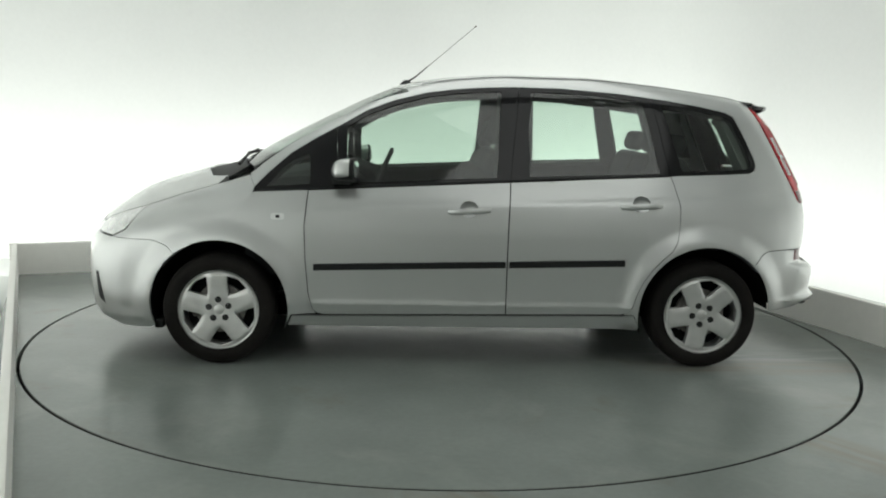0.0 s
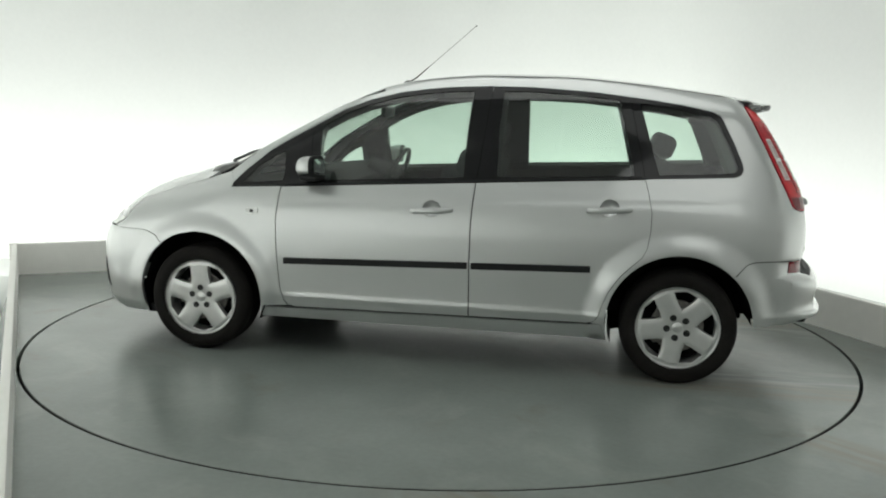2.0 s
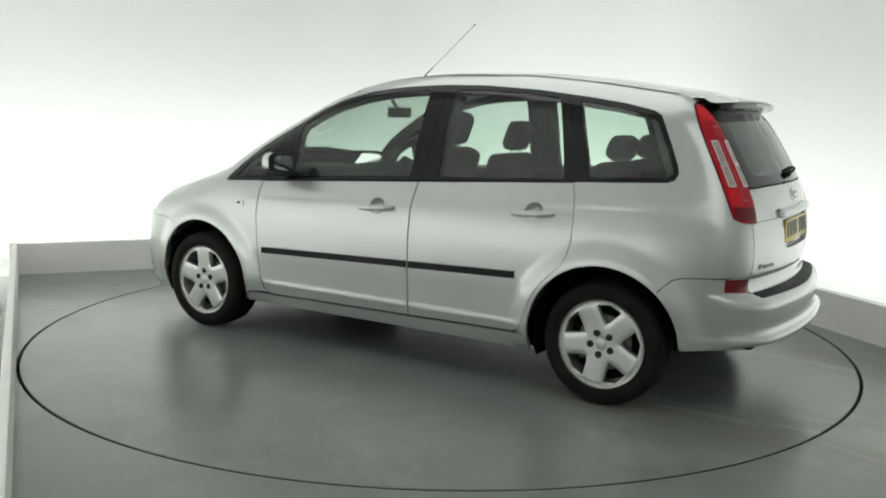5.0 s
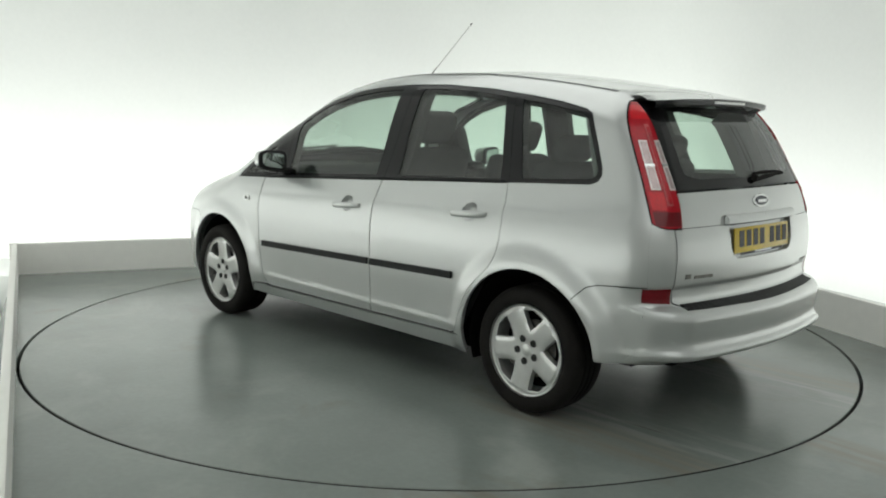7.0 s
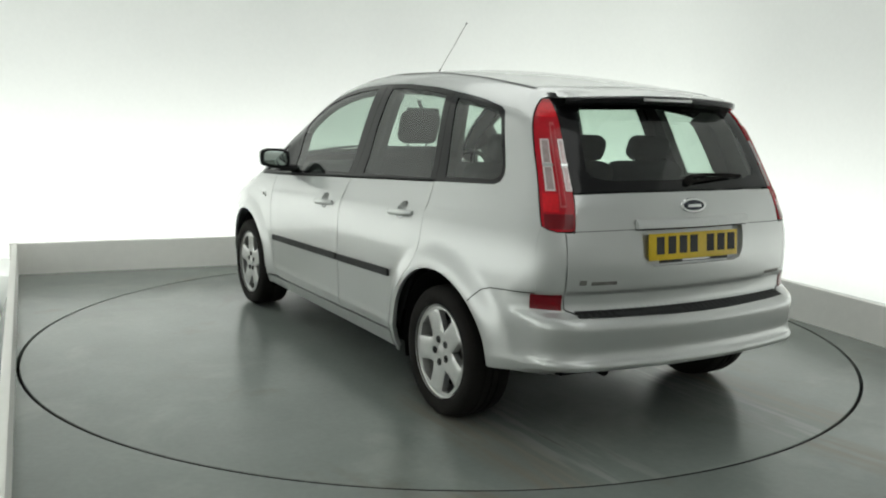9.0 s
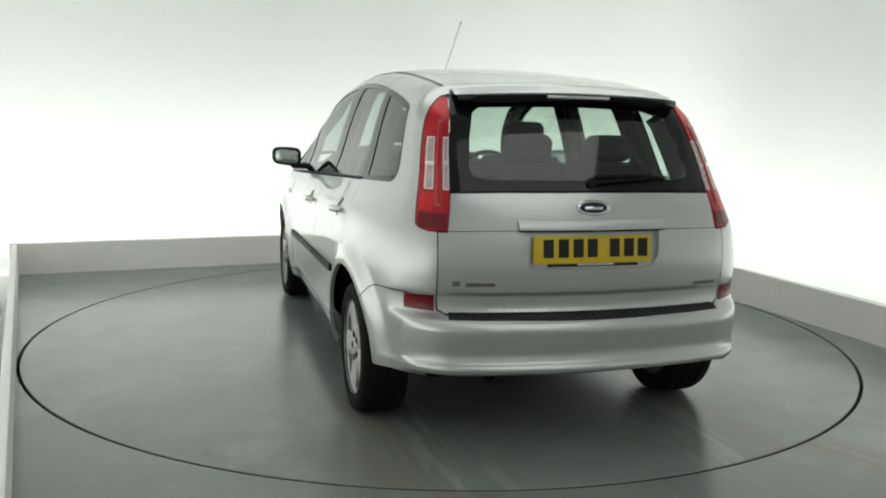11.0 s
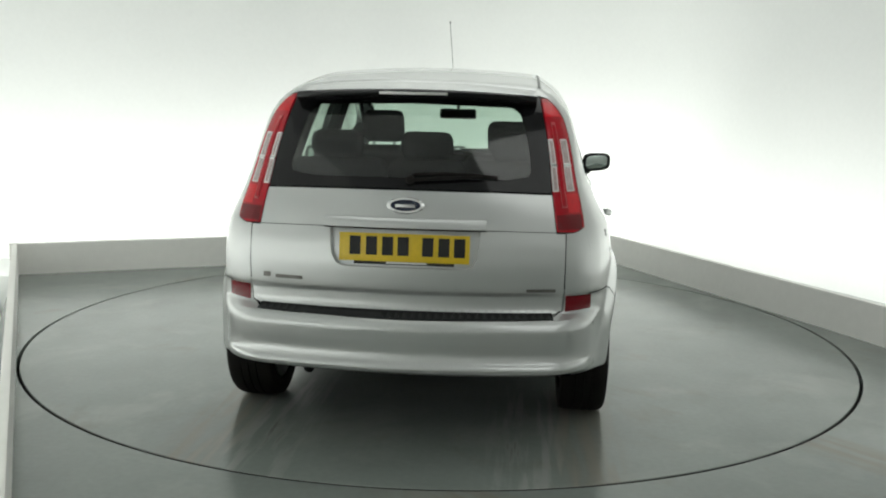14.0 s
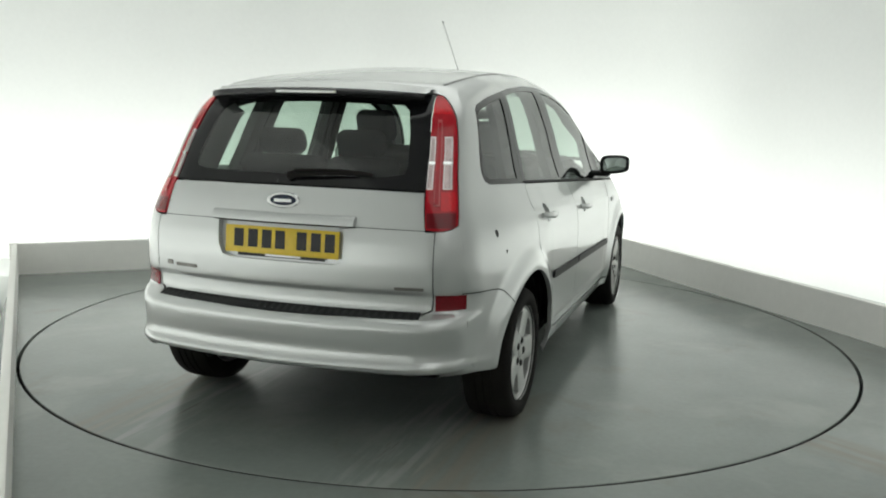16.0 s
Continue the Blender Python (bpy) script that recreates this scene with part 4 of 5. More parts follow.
def roof_and_front():
    rail3 = seam_line(RAIL)
    top = [(p[0], p[1]) for p in rail3]
    back = [(-1.625, 0.40), (-1.640, 0.2), (-1.645, 0.0)]
    # roof from the tail to the windscreen's head
    i = next(k for k, p in enumerate(top) if p[0] > 0.33)
    head = [(0.36, 0.50), (0.405, 0.30), (0.425, 0.0)]
    half = top[:i] + head
    poly = half + [(x, -y) for x, y in half][::-1][1:] + [(x, -y) for x, y in back] + back[::-1][1:]
    roof = skin("roof", poly, "top", SILVER, car, gap=0.0, rim=0.02, step=0.045)
    # windscreen
    side = top[i:]
    foot = [(1.235, 0.45), (1.262, 0.22), (1.27, 0.0)]
    half = [(0.428, 0.0), (0.408, 0.30), (0.363, 0.50)] + side[:-1] + foot
    poly = half + [(x, -y) for x, y in half][::-1][1:-1]
    edge = inset(poly, 0.022)
    fr = skin("windscreen_border", poly, "top", GLOSS, car, level=-0.005, gap=0.002, holes=[edge], rim=0.012, step=0.045)
    skin("windscreen", [tuple(p) for p in edge], "top", GLASS, car, level=-0.0055, rim=0, step=0.06, label="clear windscreen glass")
    # dark scuttle with wipers
    sc_poly = [(1.235, 0.45), (1.264, 0.22), (1.272, 0.0), (1.264, -0.22), (1.235, -0.45), (1.18, -0.545), (1.30, -0.615), (1.41, -0.50), (1.482, -0.25), (1.50, 0.0),
               (1.482, 0.25), (1.41, 0.50), (1.30, 0.615), (1.18, 0.545)]
    scuttle = skin("scuttle", sc_poly, "top", TRIM, car, level=-0.012, rim=0.02, step=0.04, label="black plastic scuttle panel under the windscreen")
    for y0, y1 in ((0.52, -0.02), (0.02, -0.50)):
        a = lift(np.array([(1.30 - 0.12 * y0 * y0, y0), (1.27 - 0.10 * (y0 + y1) ** 2 / 4, (y0 + y1) / 2), (1.25, y1)]), "top", 0.016)
        part("wiper_arm", tube_bm(list(a), 0.010, 8, 0.7), TRIM, scuttle)
    # bonnet
    be = seam_line(BONNET_EDGE)
    bh = [(p[0], p[1]) for p in be]
    nose = [(2.08, 0.28), (2.10, 0.0)]
    half = [(1.505, 0.0), (1.487, 0.25), (1.415, 0.505), (1.31, 0.62)] + [q for q in bh if q[0] > 1.33] + nose
    poly = half + [(x, -y) for x, y in half][::-1][1:-1]
    skin("bonnet", poly, "top", SILVER, car, gap=SHUT, rim=0.02, step=0.045)
    # headlamps on the side and round the corner
    for s in ("left", "right"):
        lamp = [(1.735, 0.822), (1.86, 0.785), (1.96, 0.747), (2.02, 0.709), (2.038, 0.668), (1.905, 0.664), (1.825, 0.704), (1.775, 0.765)]
        hl = skin("headlamp", lamp, s, HEADLAMP, car, level=0.002, gap=0.002, rim=0.02, step=0.02, label="clear wrap-round headlamp with chrome reflector")
        for cx, cz, r in ((1.93, 0.715, 0.030), (1.84, 0.742, 0.026)):
            c = [(cx + r * math.cos(t), cz + r * math.sin(t)) for t in np.linspace(0, 2 * math.pi, 21)[:-1]]
            skin("reflector_bowl", c, s, CHROME, hl, level=0.003, rim=0.002, step=0.012, label="chrome reflector bowl")
        low = [(1.905, 0.669), (2.035, 0.673), (2.035, 0.662), (1.905, 0.659)]
        skin("lower_trim", low, s, GLOSS, hl, level=0.004, rim=0.006, step=0.02)
        # front bumper's side
        end = [(1.585, 0.628), (1.66, 0.655), (1.90, 0.660), (2.038, 0.664), (2.042, 0.58), (2.042, 0.48), (2.03, 0.38), (2.015, 0.28), (1.98, 0.20),
               (1.86, 0.165), (1.70, 0.165), (1.675, 0.185)] + arc(1.32, WHEEL_Z, ARCH_R, -14, 52)
        b = skin("front_bumper_side", end, s, SILVER, car, gap=0.0015, rim=0.02, step=0.03)
        fog = [(2.005, 0.46), (2.022, 0.455), (2.005, 0.31), (1.965, 0.285)]
        skin("fog_surround", fog, s, TRIM, b, level=0.003, rim=0.006, step=0.02, label="black fog lamp surround")
    e = seam_line([(2.02, 0.710), (2.038, 0.664), (2.042, 0.58), (2.042, 0.48), (2.03, 0.38), (2.015, 0.28), (1.98, 0.20)])
    ed = [(p[1], p[2]) for p in e]
    half = [(0.0, 0.730), (0.30, 0.722)] + ed + [(0.4, 0.19), (0.0, 0.19)]
    poly = half + [(-a, b) for a, b in half][::-1][1:-1]
    g1 = [(-0.45, 0.44), (0.45, 0.44), (0.40, 0.28), (-0.40, 0.28)]
    g2 = [(-0.36, 0.68), (0.36, 0.68), (0.33, 0.60), (-0.33, 0.60)]
    fb = skin("front_bumper", poly, "front", SILVER, car, holes=[g1, g2], rim=0.02, step=0.04)
    for g in (g1, g2):
        skin("grille", g, "front", TRIM, fb, level=-0.02, rim=0, step=0.05, label="black front grille")
    return roof


body_panels()
gap_shades()
DOORS = {(a, b): c for a, b, c in doors()}
windows()
tailgate = rear_end()
roof = roof_and_front()


def spoiler():
    """Roof spoiler: silver upper skin with a dark under-edge."""
    ys = np.linspace(-0.503, 0.503, 41)
    rows = []
    for y in ys:
        k = abs(y) / 0.503
        tail = -1.795 + 0.20 * y * y + 0.25 * max(0, k - 0.88)
        x0 = -1.600 + 0.02 * k
        zf = lift(np.array([(x0, y * 0.985)]), "top")[0][2] + 0.002
        zt = 1.448 - 0.066 * y * y
        pts = [(x0, zf), (x0 - 0.06, zf * 0.62 + zt * 0.38 + 0.005), (tail + 0.05, zt + 0.005), (tail + 0.010, zt + 0.002)]
        und = [(tail + 0.010, zt + 0.002), (tail, zt - 0.004), (tail + 0.002, zt - 0.022), (tail + 0.012, zt - 0.030), (-1.655 + 0.09 * y * y, zt - 0.052)]
        rows.append((y, pts, und))
    for nm, idx, mat, lab in (("spoiler", 1, SILVER, "roof-edge spoiler"), ("spoiler_underside", 2, GLOSS, "black underside of the spoiler")):
        bm = bmesh.new()
        grid = [[bm.verts.new((x, r[0], z)) for x, z in r[idx]] for r in rows]
        for p, q in zip(grid, grid[1:]):
            for k in range(len(p) - 1):
                bm.faces.new((p[k], p[k + 1], q[k + 1], q[k]))
        if idx == 1:
            sp = part(nm, bm, mat, car, lab, angle=60)
        else:
            part(nm, bm, mat, sp, lab, angle=60)
    # high brake lamp in the under-edge
    bm = box_bm(0.010, 0.28, 0.012, (-1.792, 0, 1.433), 0.003)
    part("high_brake_lamp", bm, ALLOY, sp, "grey unlit strip brake lamp")


spoiler()


def roof_strips():
    for sg in (1, -1):
        xs = np.linspace(-1.52, 0.25, 40)
        y = 0.515 + 0.0 * xs
        pts = [(x, sg * yy) for x, yy in zip(xs, y - 0.012 * np.clip(xs, 0, 1))]
        poly = [(x, v + 0.007) for x, v in pts] + [(x, v - 0.007) for x, v in pts[::-1]]
        skin("roof_strip", poly, "top", STRIPGREY, roof, level=0.0006, rim=0, step=0.05, label="narrow grey roof joint strip")


STRIPGREY = material("roof_strip_grey", (0.10, 0.10, 0.10), 0.45, 0.0, 0.2, 0.06, 120)
roof_strips()


def aerial():
    b, e = Vector((0.335, 0, TOP(np.array([0.335]))[0] - 0.004)), Vector((-0.086, 0, 1.886))
    base = part("aerial_base", lathe_bm([(0.0001, 0.028), (0.010, 0.024), (0.020, 0.010), (0.026, 0.0), (0.027, -0.01)], 20, "z"), TRIM, car, "black aerial foot on the roof")
    base.data.transform(Matrix.Translation(b) @ Matrix.Diagonal((1.6, 1, 1, 1)))
    d = e - b
    part("aerial_rod", tube_bm([b + Vector((0, 0, 0.012)), b + d * 0.12, b + d * 0.30], 0.0062, 8, 0.5), TRIM, base)
    part("aerial_whip", tube_bm([b + d * 0.28, b + d * 0.6, e], 0.0019, 8, 0.9), STEEL, base)
    part("aerial_tip", tube_bm([e - d * 0.015, e + d * 0.004], 0.0042, 8), TRIM, base)


def repeaters():
    for s in ("left", "right"):
        c = [(1.003 + 0.036 * a, 0.797 + 0.017 * b) for a, b in ((1, -0.6), (1, 0.6), (0.7, 1), (-0.7, 1), (-1, 0.6), (-1, -0.6), (-0.7, -1), (0.7, -1))]
        r = skin("side_repeater", c, s, HEADLAMP, car, level=0.005, rim=0.006, step=0.015, label="small clear side indicator")
        d = [(1.003 + 0.010 * a, 0.797 + 0.008 * b) for a, b in ((1, -1), (1, 1), (-1, 1), (-1, -1))]
        skin("bulb", d, s, NUT, r, level=0.0065, rim=0.002, step=0.01)


def flap_marks():
    """Two dark spots on the right rear quarter."""
    for cx, cz, r in ((-1.668, 0.873, 0.012), (-1.60, 0.792, 0.006)):
        c = [(cx + r * math.cos(t), cz + 1.3 * r * math.sin(t)) for t in np.linspace(0, 2 * math.pi, 13)[:-1]]
        skin("flap_catch", c, "right", UNDER, car, level=0.001, rim=0.002, step=0.01, label="small dark catch of the fuel flap")


def wing_mirrors():
    for sg in (1, -1):
        # shell: a rounded box, tapered outwards and swept
        bm = bmesh.new()
        bmesh.ops.create_uvsphere(bm, u_segments=28, v_segments=16, radius=1)
        for v in bm.verts:
            x, y, z = v.co
            q = lambda a, p: math.copysign(abs(a) ** p, a)
            x, y, z = q(x, 0.60), q(y, 0.55), q(z, 0.55)
            deep = 0.138 - 0.056 * (y + 1) / 2
            x = x * (0.006 if x < 0 else deep * (1 - 0.16 * max(z, 0)))
            v.co = (0.606 + x + 0.010 * y, sg * (0.950 + 0.090 * y), 1.056 + 0.060 * z * (1 - 0.06 * (y + 1)) + 0.006 * y)
        shell = part("mirror_shell", bm, SILVER, car, "silver door mirror shell", angle=60)
        # black bowl and base
        bm = bmesh.new()
        bmesh.ops.create_uvsphere(bm, u_segments=28, v_segments=16, radius=1)
        for v in bm.verts:
            x, y, z = v.co
            q = lambda a, p: math.copysign(abs(a) ** p, a)
            x, y, z = q(x, 0.60), q(y, 0.55), q(z, 0.55)
            deep = (0.138 - 0.056 * (y + 1) / 2) * 1.01
            x = x * (0.014 if x < 0 else deep if z < -0.66 else 0.014)
            v.co = (0.604 + x + 0.010 * y, sg * (0.950 + 0.093 * y), 1.054 + 0.064 * z * (1 - 0.06 * (y + 1)) + 0.006 * y)
        part("mirror_bowl", bm, TRIM, shell, "black mirror bowl", angle=60)
        bm = bmesh.new()
        vs = []
        for k in range(32):
            a = 2 * math.pi * k / 32
            c, s_ = math.cos(a), math.sin(a)
            y, z = math.copysign(abs(c) ** 0.55, c), math.copysign(abs(s_) ** 0.55, s_)
            vs.append(bm.verts.new((0.588 + 0.010 * y, sg * (0.951 + 0.071 * y), 1.055 + 0.045 * z * (1 - 0.06 * (y + 1)) + 0.006 * y)))
        crown = bm.verts.new((0.579, sg * 0.951, 1.055))
        for k in range(32):
            bm.faces.new((vs[k], vs[(k + 1) % 32], crown))
        part("mirror_glass", bm, MIRROR, shell, "mirror glass")
        bm = box_bm(0.10, 0.16, 0.035, (0.665, sg * 0.835, 0.990), 0.012, None, 3)
        part("mirror_foot", bm, TRIM, shell, "black mirror foot on the door")


def wheels():
    hub_y = {1.32: 0.890, -1.32: 0.858}
    hub_z = {1.32: 0.2860, -1.32: 0.2860}
    w = new("wheel")
    w.parent = car
    tyre = lathe_bm([(0.214, -0.004), (0.226, 0.006), (0.252, 0.010), (0.280, 0.006), (0.291, -0.006), (0.2975, -0.022), (0.3000, -0.045), (0.3000, -0.060),
                     (0.2945, -0.061), (0.2945, -0.068), (0.3003, -0.069), (0.3003, -0.095), (0.2945, -0.096), (0.2945, -0.104), (0.3003, -0.105),
                     (0.3003, -0.131), (0.2945, -0.132), (0.2945, -0.139), (0.3000, -0.140), (0.2975, -0.178), (0.292, -0.196), (0.25, -0.204), (0.214, -0.196)],
                    72, "y", True)
    part("tyre", tyre, RUBBER, w, "black road tyre with circumferential grooves", angle=40)
    rim = lathe_bm([(0.216, 0.002), (0.2165, -0.006), (0.208, -0.010), (0.203, -0.022), (0.196, -0.050), (0.190, -0.12), (0.200, -0.17), (0.216, -0.19)], 72, "y")
    part("rim", rim, ALLOY, w, "silver five-spoke alloy rim", angle=40)
    # five broad spokes in one star-shaped face, dished towards the hub
    bm = bmesh.new()
    n = 200
    face = lambda r: -0.004 - 0.012 * (1 - min(1, r / 0.2)) - (0.006 if r > 0.19 else 0)
    radial = [0.020, 0.045, 0.070, 0.085, 0.10, 0.115, 0.13, 0.145, 0.16, 0.175, 0.188, 0.197, 0.205]
    def half_angle(r):
        # half the spoke's angle; the spokes meet near the hub and at the rim's edge
        if r <= 0.086:
            return 36.0
        if r < 0.197:
            t = (r - 0.086) / 0.111
            w0 = 0.050 + 0.004 * t
            a = math.degrees(math.asin(min(1, w0 / r)))
            ease = max(0, 1 - (r - 0.096) / 0.024) ** 2
            edge = max(0, (r - 0.188) / 0.012) ** 2
            return a + (36 - a) * max(ease, min(1, edge))
        return 36.0
    for k in range(5):
        mid = radians(90 + 72 * k)
        grid = []
        for r in radial:
            h = radians(half_angle(r))
            row = []
            for j in range(9):
                u = -1 + 2 * j / 8
                a = mid + u * h
                dip = 0.007 * abs(u) ** 5 if 0.085 < r < 0.19 else 0
                row.append(bm.verts.new((r * math.cos(a), face(r) - dip, r * math.sin(a))))
            grid.append(row)
        for p, q in zip(grid, grid[1:]):
            for j in range(8):
                bm.faces.new((p[j], p[j + 1], q[j + 1], q[j]))
        # side walls of the spoke
        for j in (0, 8):
            wall = [bm.verts.new(row[j].co + Vector((0, -0.030, 0))) for row in grid]
            for i in range(len(grid) - 1):
                bm.faces.new((grid[i][j], grid[i + 1][j], wall[i + 1], wall[i]))
    bmesh.ops.remove_doubles(bm, verts=bm.verts, dist=0.0004)
    part("spokes", bm, ALLOY, w, angle=30)
    for k in range(5):
        a = radians(90 + 72 * k)
        bm = lathe_bm([(0.0001, 0.003), (0.0085, 0.002), (0.0100, -0.003), (0.0165, -0.001), (0.0180, -0.006), (0.0180, -0.02)], 14, "y")
        bmesh.ops.translate(bm, vec=(0.055 * math.cos(a), -0.008, 0.055 * math.sin(a)), verts=bm.verts)
        part("wheel_nut", bm, NUT, w, "dark recessed wheel nut")
    cap = lathe_bm([(0.0001, 0.002), (0.020, 0.001), (0.027, -0.004), (0.029, -0.014)], 28, "y")
    bmesh.ops.translate(cap, vec=(0, -0.008, 0), verts=cap.verts)
    part("centre_cap", cap, ALLOY, w)
    disc = lathe_bm([(0.03, -0.060), (0.135, -0.060), (0.135, -0.082), (0.03, -0.082)], 40, "y")
    part("brake_disc", disc, STEEL, w, "dull steel brake disc")
    back = lathe_bm([(0.03, -0.10), (0.19, -0.10)], 40, "y")
    part("wheel_back", back, UNDER, w)
    part("brake_caliper", box_bm(0.07, 0.06, 0.12, (0.115, -0.07, 0.02), 0.012), STEEL, w)
    w.location = (1.32, hub_y[1.32], hub_z[1.32])
    spin = {(1.32, 1): 0, (-1.32, 1): 25, (1.32, -1): 33, (-1.32, -1): 50}
    for (x, sg), a in spin.items():
        if (x, sg) == (1.32, 1):
            w.rotation_euler = (0, radians(3), 0)
            continue
        m = Matrix.Translation((x, sg * hub_y[x], hub_z[x])) @ (Matrix.Rotation(math.pi, 4, "Z") if sg < 0 else Matrix()) @ Matrix.Rotation(radians(a), 4, "Y")
        copy_thing(w, m)


def arches_and_underside():
    for wx in WHEELS_X:
        for sg in (1, -1):
            bm = bmesh.new()
            rows = []
            for y in (0.50, 0.845):
                rows.append([bm.verts.new((wx + 0.362 * math.cos(radians(a)), sg * y, WHEEL_Z + 0.362 * math.sin(radians(a)))) for a in np.linspace(-20, 200 if wx > 0 else 176, 34)])
            for i in range(33):
                bm.faces.new((rows[0][i], rows[0][i + 1], rows[1][i + 1], rows[1][i]))
            bm.faces.new(rows[0])
            part("arch_liner", bm, UNDER, car, "black wheel arch liner")
    part("floor_pan", box_bm(1.90, 1.50, 0.05, (0, 0, 0.215), 0.01), UNDER, car)
    part("floor_pan", box_bm(0.62, 0.96, 0.10, (1.32, 0, 0.24), 0.01), UNDER, car)
    part("floor_pan", box_bm(0.66, 0.96, 0.10, (-1.32, 0, 0.26), 0.01), UNDER, car)
    part("floor_pan", box_bm(0.30, 1.36, 0.06, (-1.83, 0, 0.35), 0.02), UNDER, car)
    part("floor_pan", box_bm(0.36, 1.30, 0.06, (1.84, 0, 0.22), 0.02), UNDER, car)
    part("front_mudflap", box_bm(0.05, 0.12, 0.05, (1.655, 0.76, 0.19), 0.01), TRIM, car)
    ex = part("exhaust", tube_bm([(-1.6, 0.40, 0.31), (-1.80, 0.40, 0.31), (-1.93, 0.40, 0.298)], 0.022, 14), UNDER, car, "sooty exhaust tailpipe")
    part("silencer", box_bm(0.34, 0.50, 0.12, (-1.70, 0.10, 0.34), 0.04, None, 3), UNDER, car, "dark silencer box")
    # axle beams
    part("rear_axle", tube_bm([(-1.32, -0.6, 0.27), (-1.32, 0.6, 0.27)], 0.04, 10), UNDER, car)


def cabin():
    # inner linings below the windows and overhead
    side = [(1.10, 0.915), (0.86, 0.930), (0.394, 0.956), (-0.235, 0.990), (-0.677, 1.013), (-1.40, 1.048), (-1.62, 1.05), (-1.70, 0.70), (-1.10, 0.64), (-0.90, 0.30),
            (0.80, 0.30), (0.95, 0.60), (1.10, 0.70)]
    for s in ("left", "right"):
        skin("door_lining", side, s, PLASTIC, car, level=-0.055, rim=0, step=0.08)
        sill = [(1.10, 0.922), (-0.235, 0.990), (-1.58, 1.052), (-1.58, 1.062), (-0.235, 1.000), (1.10, 0.930)]
        skin("door_lining", sill, s, PLASTIC, car, level=-0.035, rim=0.04, step=0.05)
    top = [(-1.55, 0.45), (-0.8, 0.50), (0.1, 0.48), (0.30, 0.42), (0.30, -0.42), (0.1, -0.48), (-0.8, -0.50), (-1.55, -0.45)]
    skin("headlining", top, "top", HEADLINE, car, level=-0.05, rim=0, step=0.08, label="pale grey cloth headlining")
    # inner side of the pillars and cant rails
    for s in ("left", "right"):
        for pts, deep in (([(-0.15, 1.02), (-0.175, 1.47), (-0.37, 1.47), (-0.36, 1.03)], 0.04), ([(-1.05, 1.06), (-0.955, 1.44), (-1.055, 1.425), (-1.165, 1.07)], 0.05),
                          ([(-1.545, 1.08), (-1.41, 1.39), (-1.56, 1.39), (-1.69, 1.08)], 0.085)):
            skin("pillar_trim", pts, s, PILLAR if deep > 0.08 else PLASTIC, car, level=-0.045, rim=deep, step=0.06)
    part("cabin_floor", box_bm(2.7, 1.36, 0.04, (-0.30, 0, 0.34), 0.01), UNDER, car)
    part("boot_floor", box_bm(0.58, 1.08, 0.04, (-1.58, 0, 0.62), 0.01), FABRIC, car)
    part("parcel_shelf", box_bm(0.40, 1.16, 0.025, (-1.60, 0, 0.985), 0.008), FABRIC, car, "dark parcel shelf behind the rear seats")
    dash(car)
    seat(0.18, 0.37, 0.52, lift_up=-0.03)
    seat(0.16, -0.37, 0.52, lift_up=-0.08)
    for y, w in ((0.43, 0.47), (0.0, 0.38), (-0.43, 0.47)):
        seat(-0.86, y, w, True)


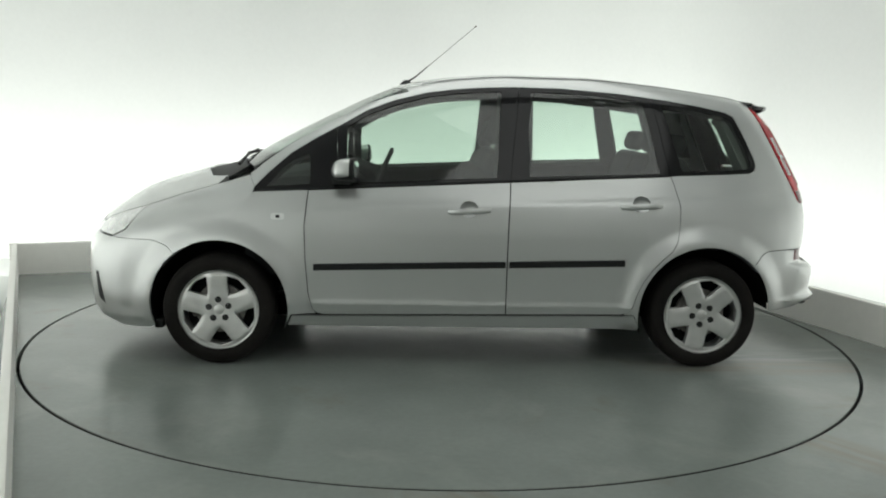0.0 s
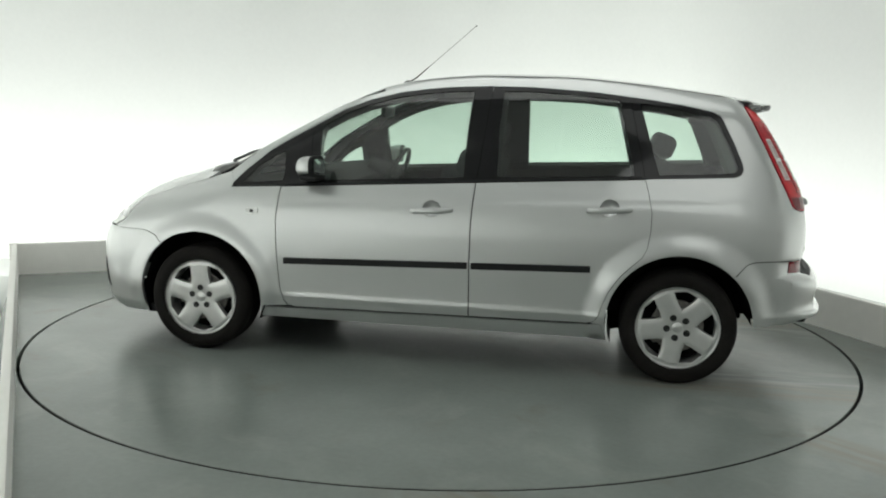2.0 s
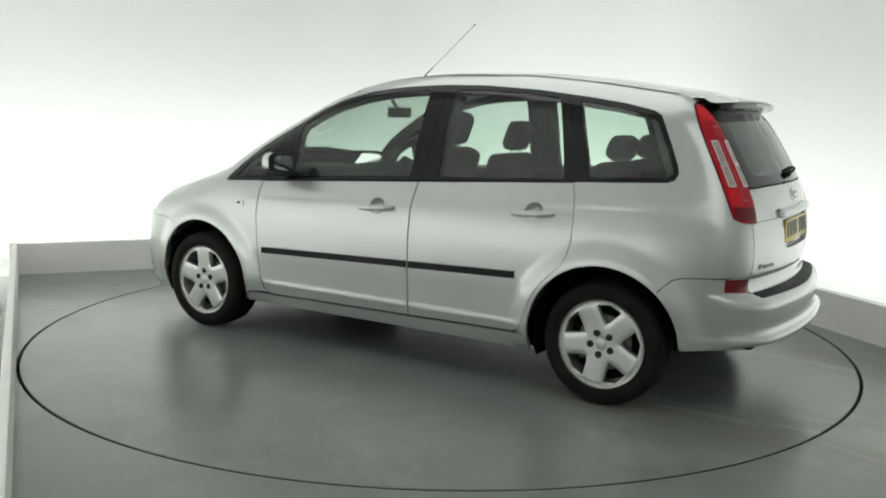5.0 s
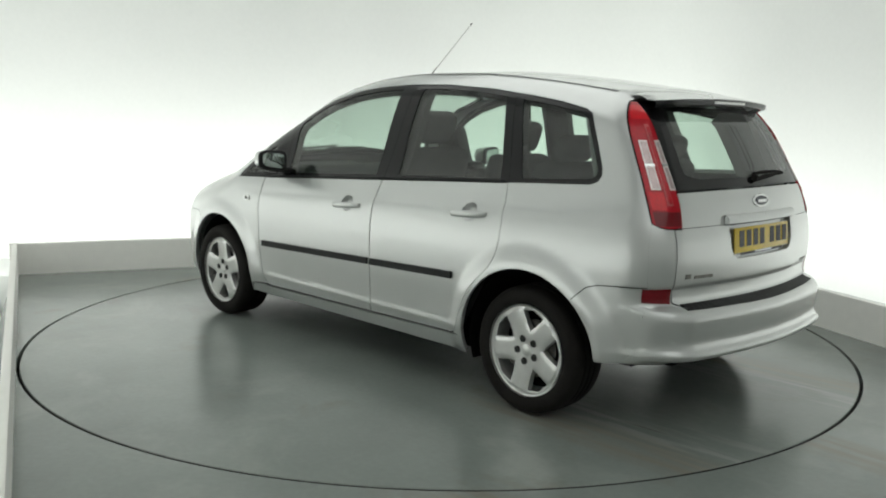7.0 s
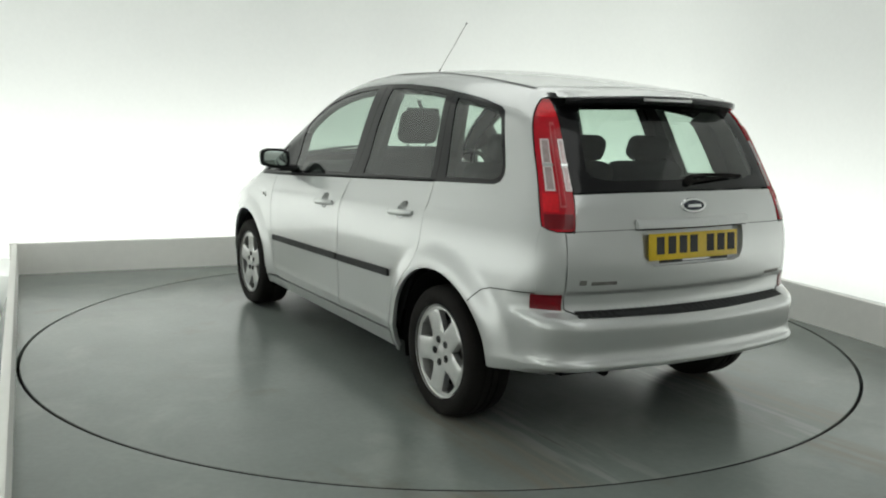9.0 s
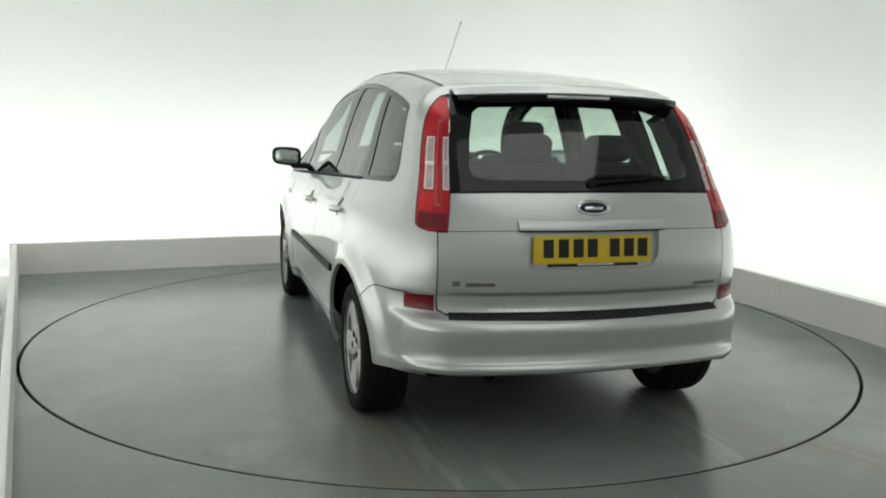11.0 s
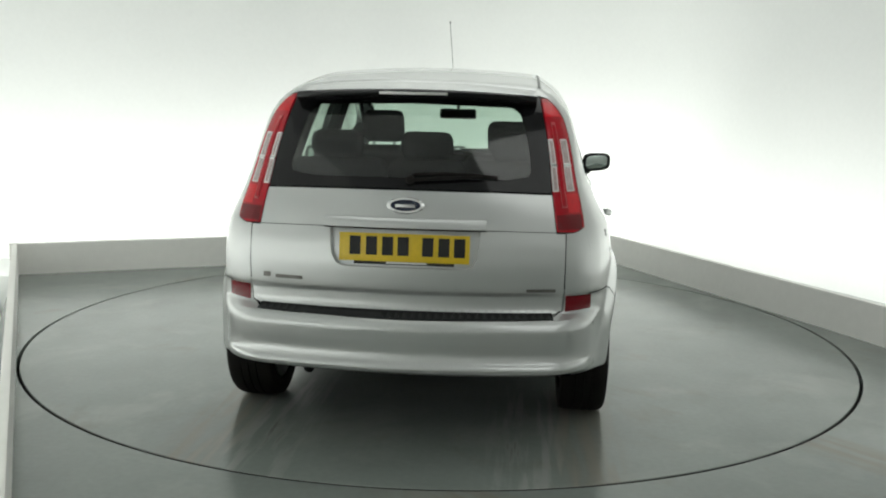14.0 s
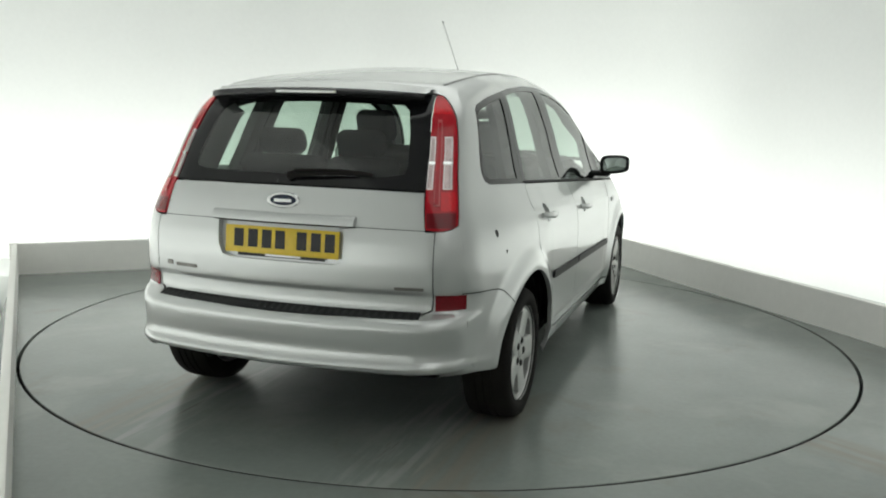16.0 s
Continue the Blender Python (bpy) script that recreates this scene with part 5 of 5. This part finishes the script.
def dash(parent):
    bm = bmesh.new()
    prof = [(1.22, 0.93), (1.05, 0.985), (0.85, 1.005), (0.72, 0.985), (0.66, 0.93), (0.70, 0.84), (0.74, 0.70), (0.80, 0.45), (1.20, 0.45)]
    rows = [[bm.verts.new((x, y, z + (0.02 if 0.15 < y < 0.55 and 0.7 < x < 1 else 0))) for x, z in prof] for y in (-0.72, -0.6, -0.3, 0.0, 0.14, 0.16, 0.37, 0.54, 0.56, 0.72)]
    for p, q in zip(rows, rows[1:]):
        for k in range(len(prof)):
            bm.faces.new((p[k], p[(k + 1) % len(prof)], q[(k + 1) % len(prof)], q[k]))
    bm.faces.new(rows[0])
    bm.faces.new(rows[-1])
    d = part("dashboard", bm, PLASTIC, parent, "dark grey dashboard")
    c = Vector((0.50, -0.37, 0.935))
    tilt = Matrix.Rotation(radians(-24), 4, "Y")
    ring = [c + tilt @ Vector((0, 0.185 * math.cos(t), 0.185 * math.sin(t))) for t in np.linspace(0, 2 * math.pi, 37)]
    part("steering_wheel", tube_bm(ring, 0.016, 10), TRIM, d, "black steering wheel")
    for a in (0, 180, 270):
        part("wheel_spoke", tube_bm([c + tilt @ Vector((0.02, 0, 0)), c + tilt @ Vector((0, 0.18 * math.cos(radians(a)), 0.18 * math.sin(radians(a))))], 0.018, 8), TRIM, d)
    part("steering_boss", tube_bm([c + tilt @ Vector((-0.01, 0, 0)), c + tilt @ Vector((0.20, 0, 0))], 0.06, 16, 0.7), TRIM, d)
    m = part("rear_view_mirror", box_bm(0.035, 0.24, 0.065, (0.47, -0.02, 1.352), 0.015, None, 3), TRIM, parent, "black rear-view mirror on the windscreen")
    part("mirror_stalk", tube_bm([(0.48, -0.02, 1.37), (0.53, -0.02, 1.43)], 0.012, 8), TRIM, m)


def cushion(sx, sy, sz, at, turn, bulge=0.02, bevel=0.05):
    bm = box_bm(sx, sy, sz, (0, 0, 0), min(bevel, 0.45 * min(sx, sy, sz)), None, 4)
    bmesh.ops.transform(bm, matrix=Matrix.Translation(at) @ turn, verts=bm.verts)
    return bm


def seat(x, y, w, rear=False, lift_up=0.0):
    lean = Matrix.Rotation(radians(-20 if not rear else -22), 4, "Y")
    s = part("rear_seat" if rear else "front_seat", cushion(0.50, w, 0.16, (x + 0.10, y, 0.60 if not rear else 0.64), Matrix.Rotation(radians(-6), 4, "Y")), FABRIC, car,
             "dark grey cloth rear seat" if rear else "dark grey cloth front seat")
    h = 0.60 if not rear else 0.545
    base = Vector((x - 0.16, y, 0.62 + lift_up))
    part("backrest", cushion(0.13, w, h, base + lean @ Vector((0, 0, h / 2)), lean), FABRIC, s)
    if not rear:
        for sg in (1, -1):
            part("side_bolster", cushion(0.15, 0.09, h * 0.75, base + lean @ Vector((0.05, sg * (w / 2 - 0.04), h * 0.42)), lean, 0.02, 0.04), FABRIC, s)
    part("headrest", cushion(0.10, 0.245 if not rear else 0.25, 0.19 if not rear else 0.13, base + lean @ Vector((0.03, 0, h + (0.115 if not rear else 0.07))), lean, 0.02, 0.045), FABRIC, s)
    for sg in (1, -1):
        part("headrest_post", tube_bm([base + lean @ Vector((0.01, sg * 0.06, h - 0.02)), base + lean @ Vector((0.025, sg * 0.06, h + 0.10))], 0.006, 8), CHROME, s)


aerial()
repeaters()
flap_marks()
wing_mirrors()
wheels()
arches_and_underside()
cabin()


def motions():
    turn, drive = [], []
    for t, h in enumerate(HEADING):
        m = Matrix.Rotation(radians(h), 4, "Z")
        turn.append((t, m))
        drive.append((t, m @ Matrix.Translation(CAR_AT)))
    walk(turntable, turn)
    walk(car, drive)


motions()
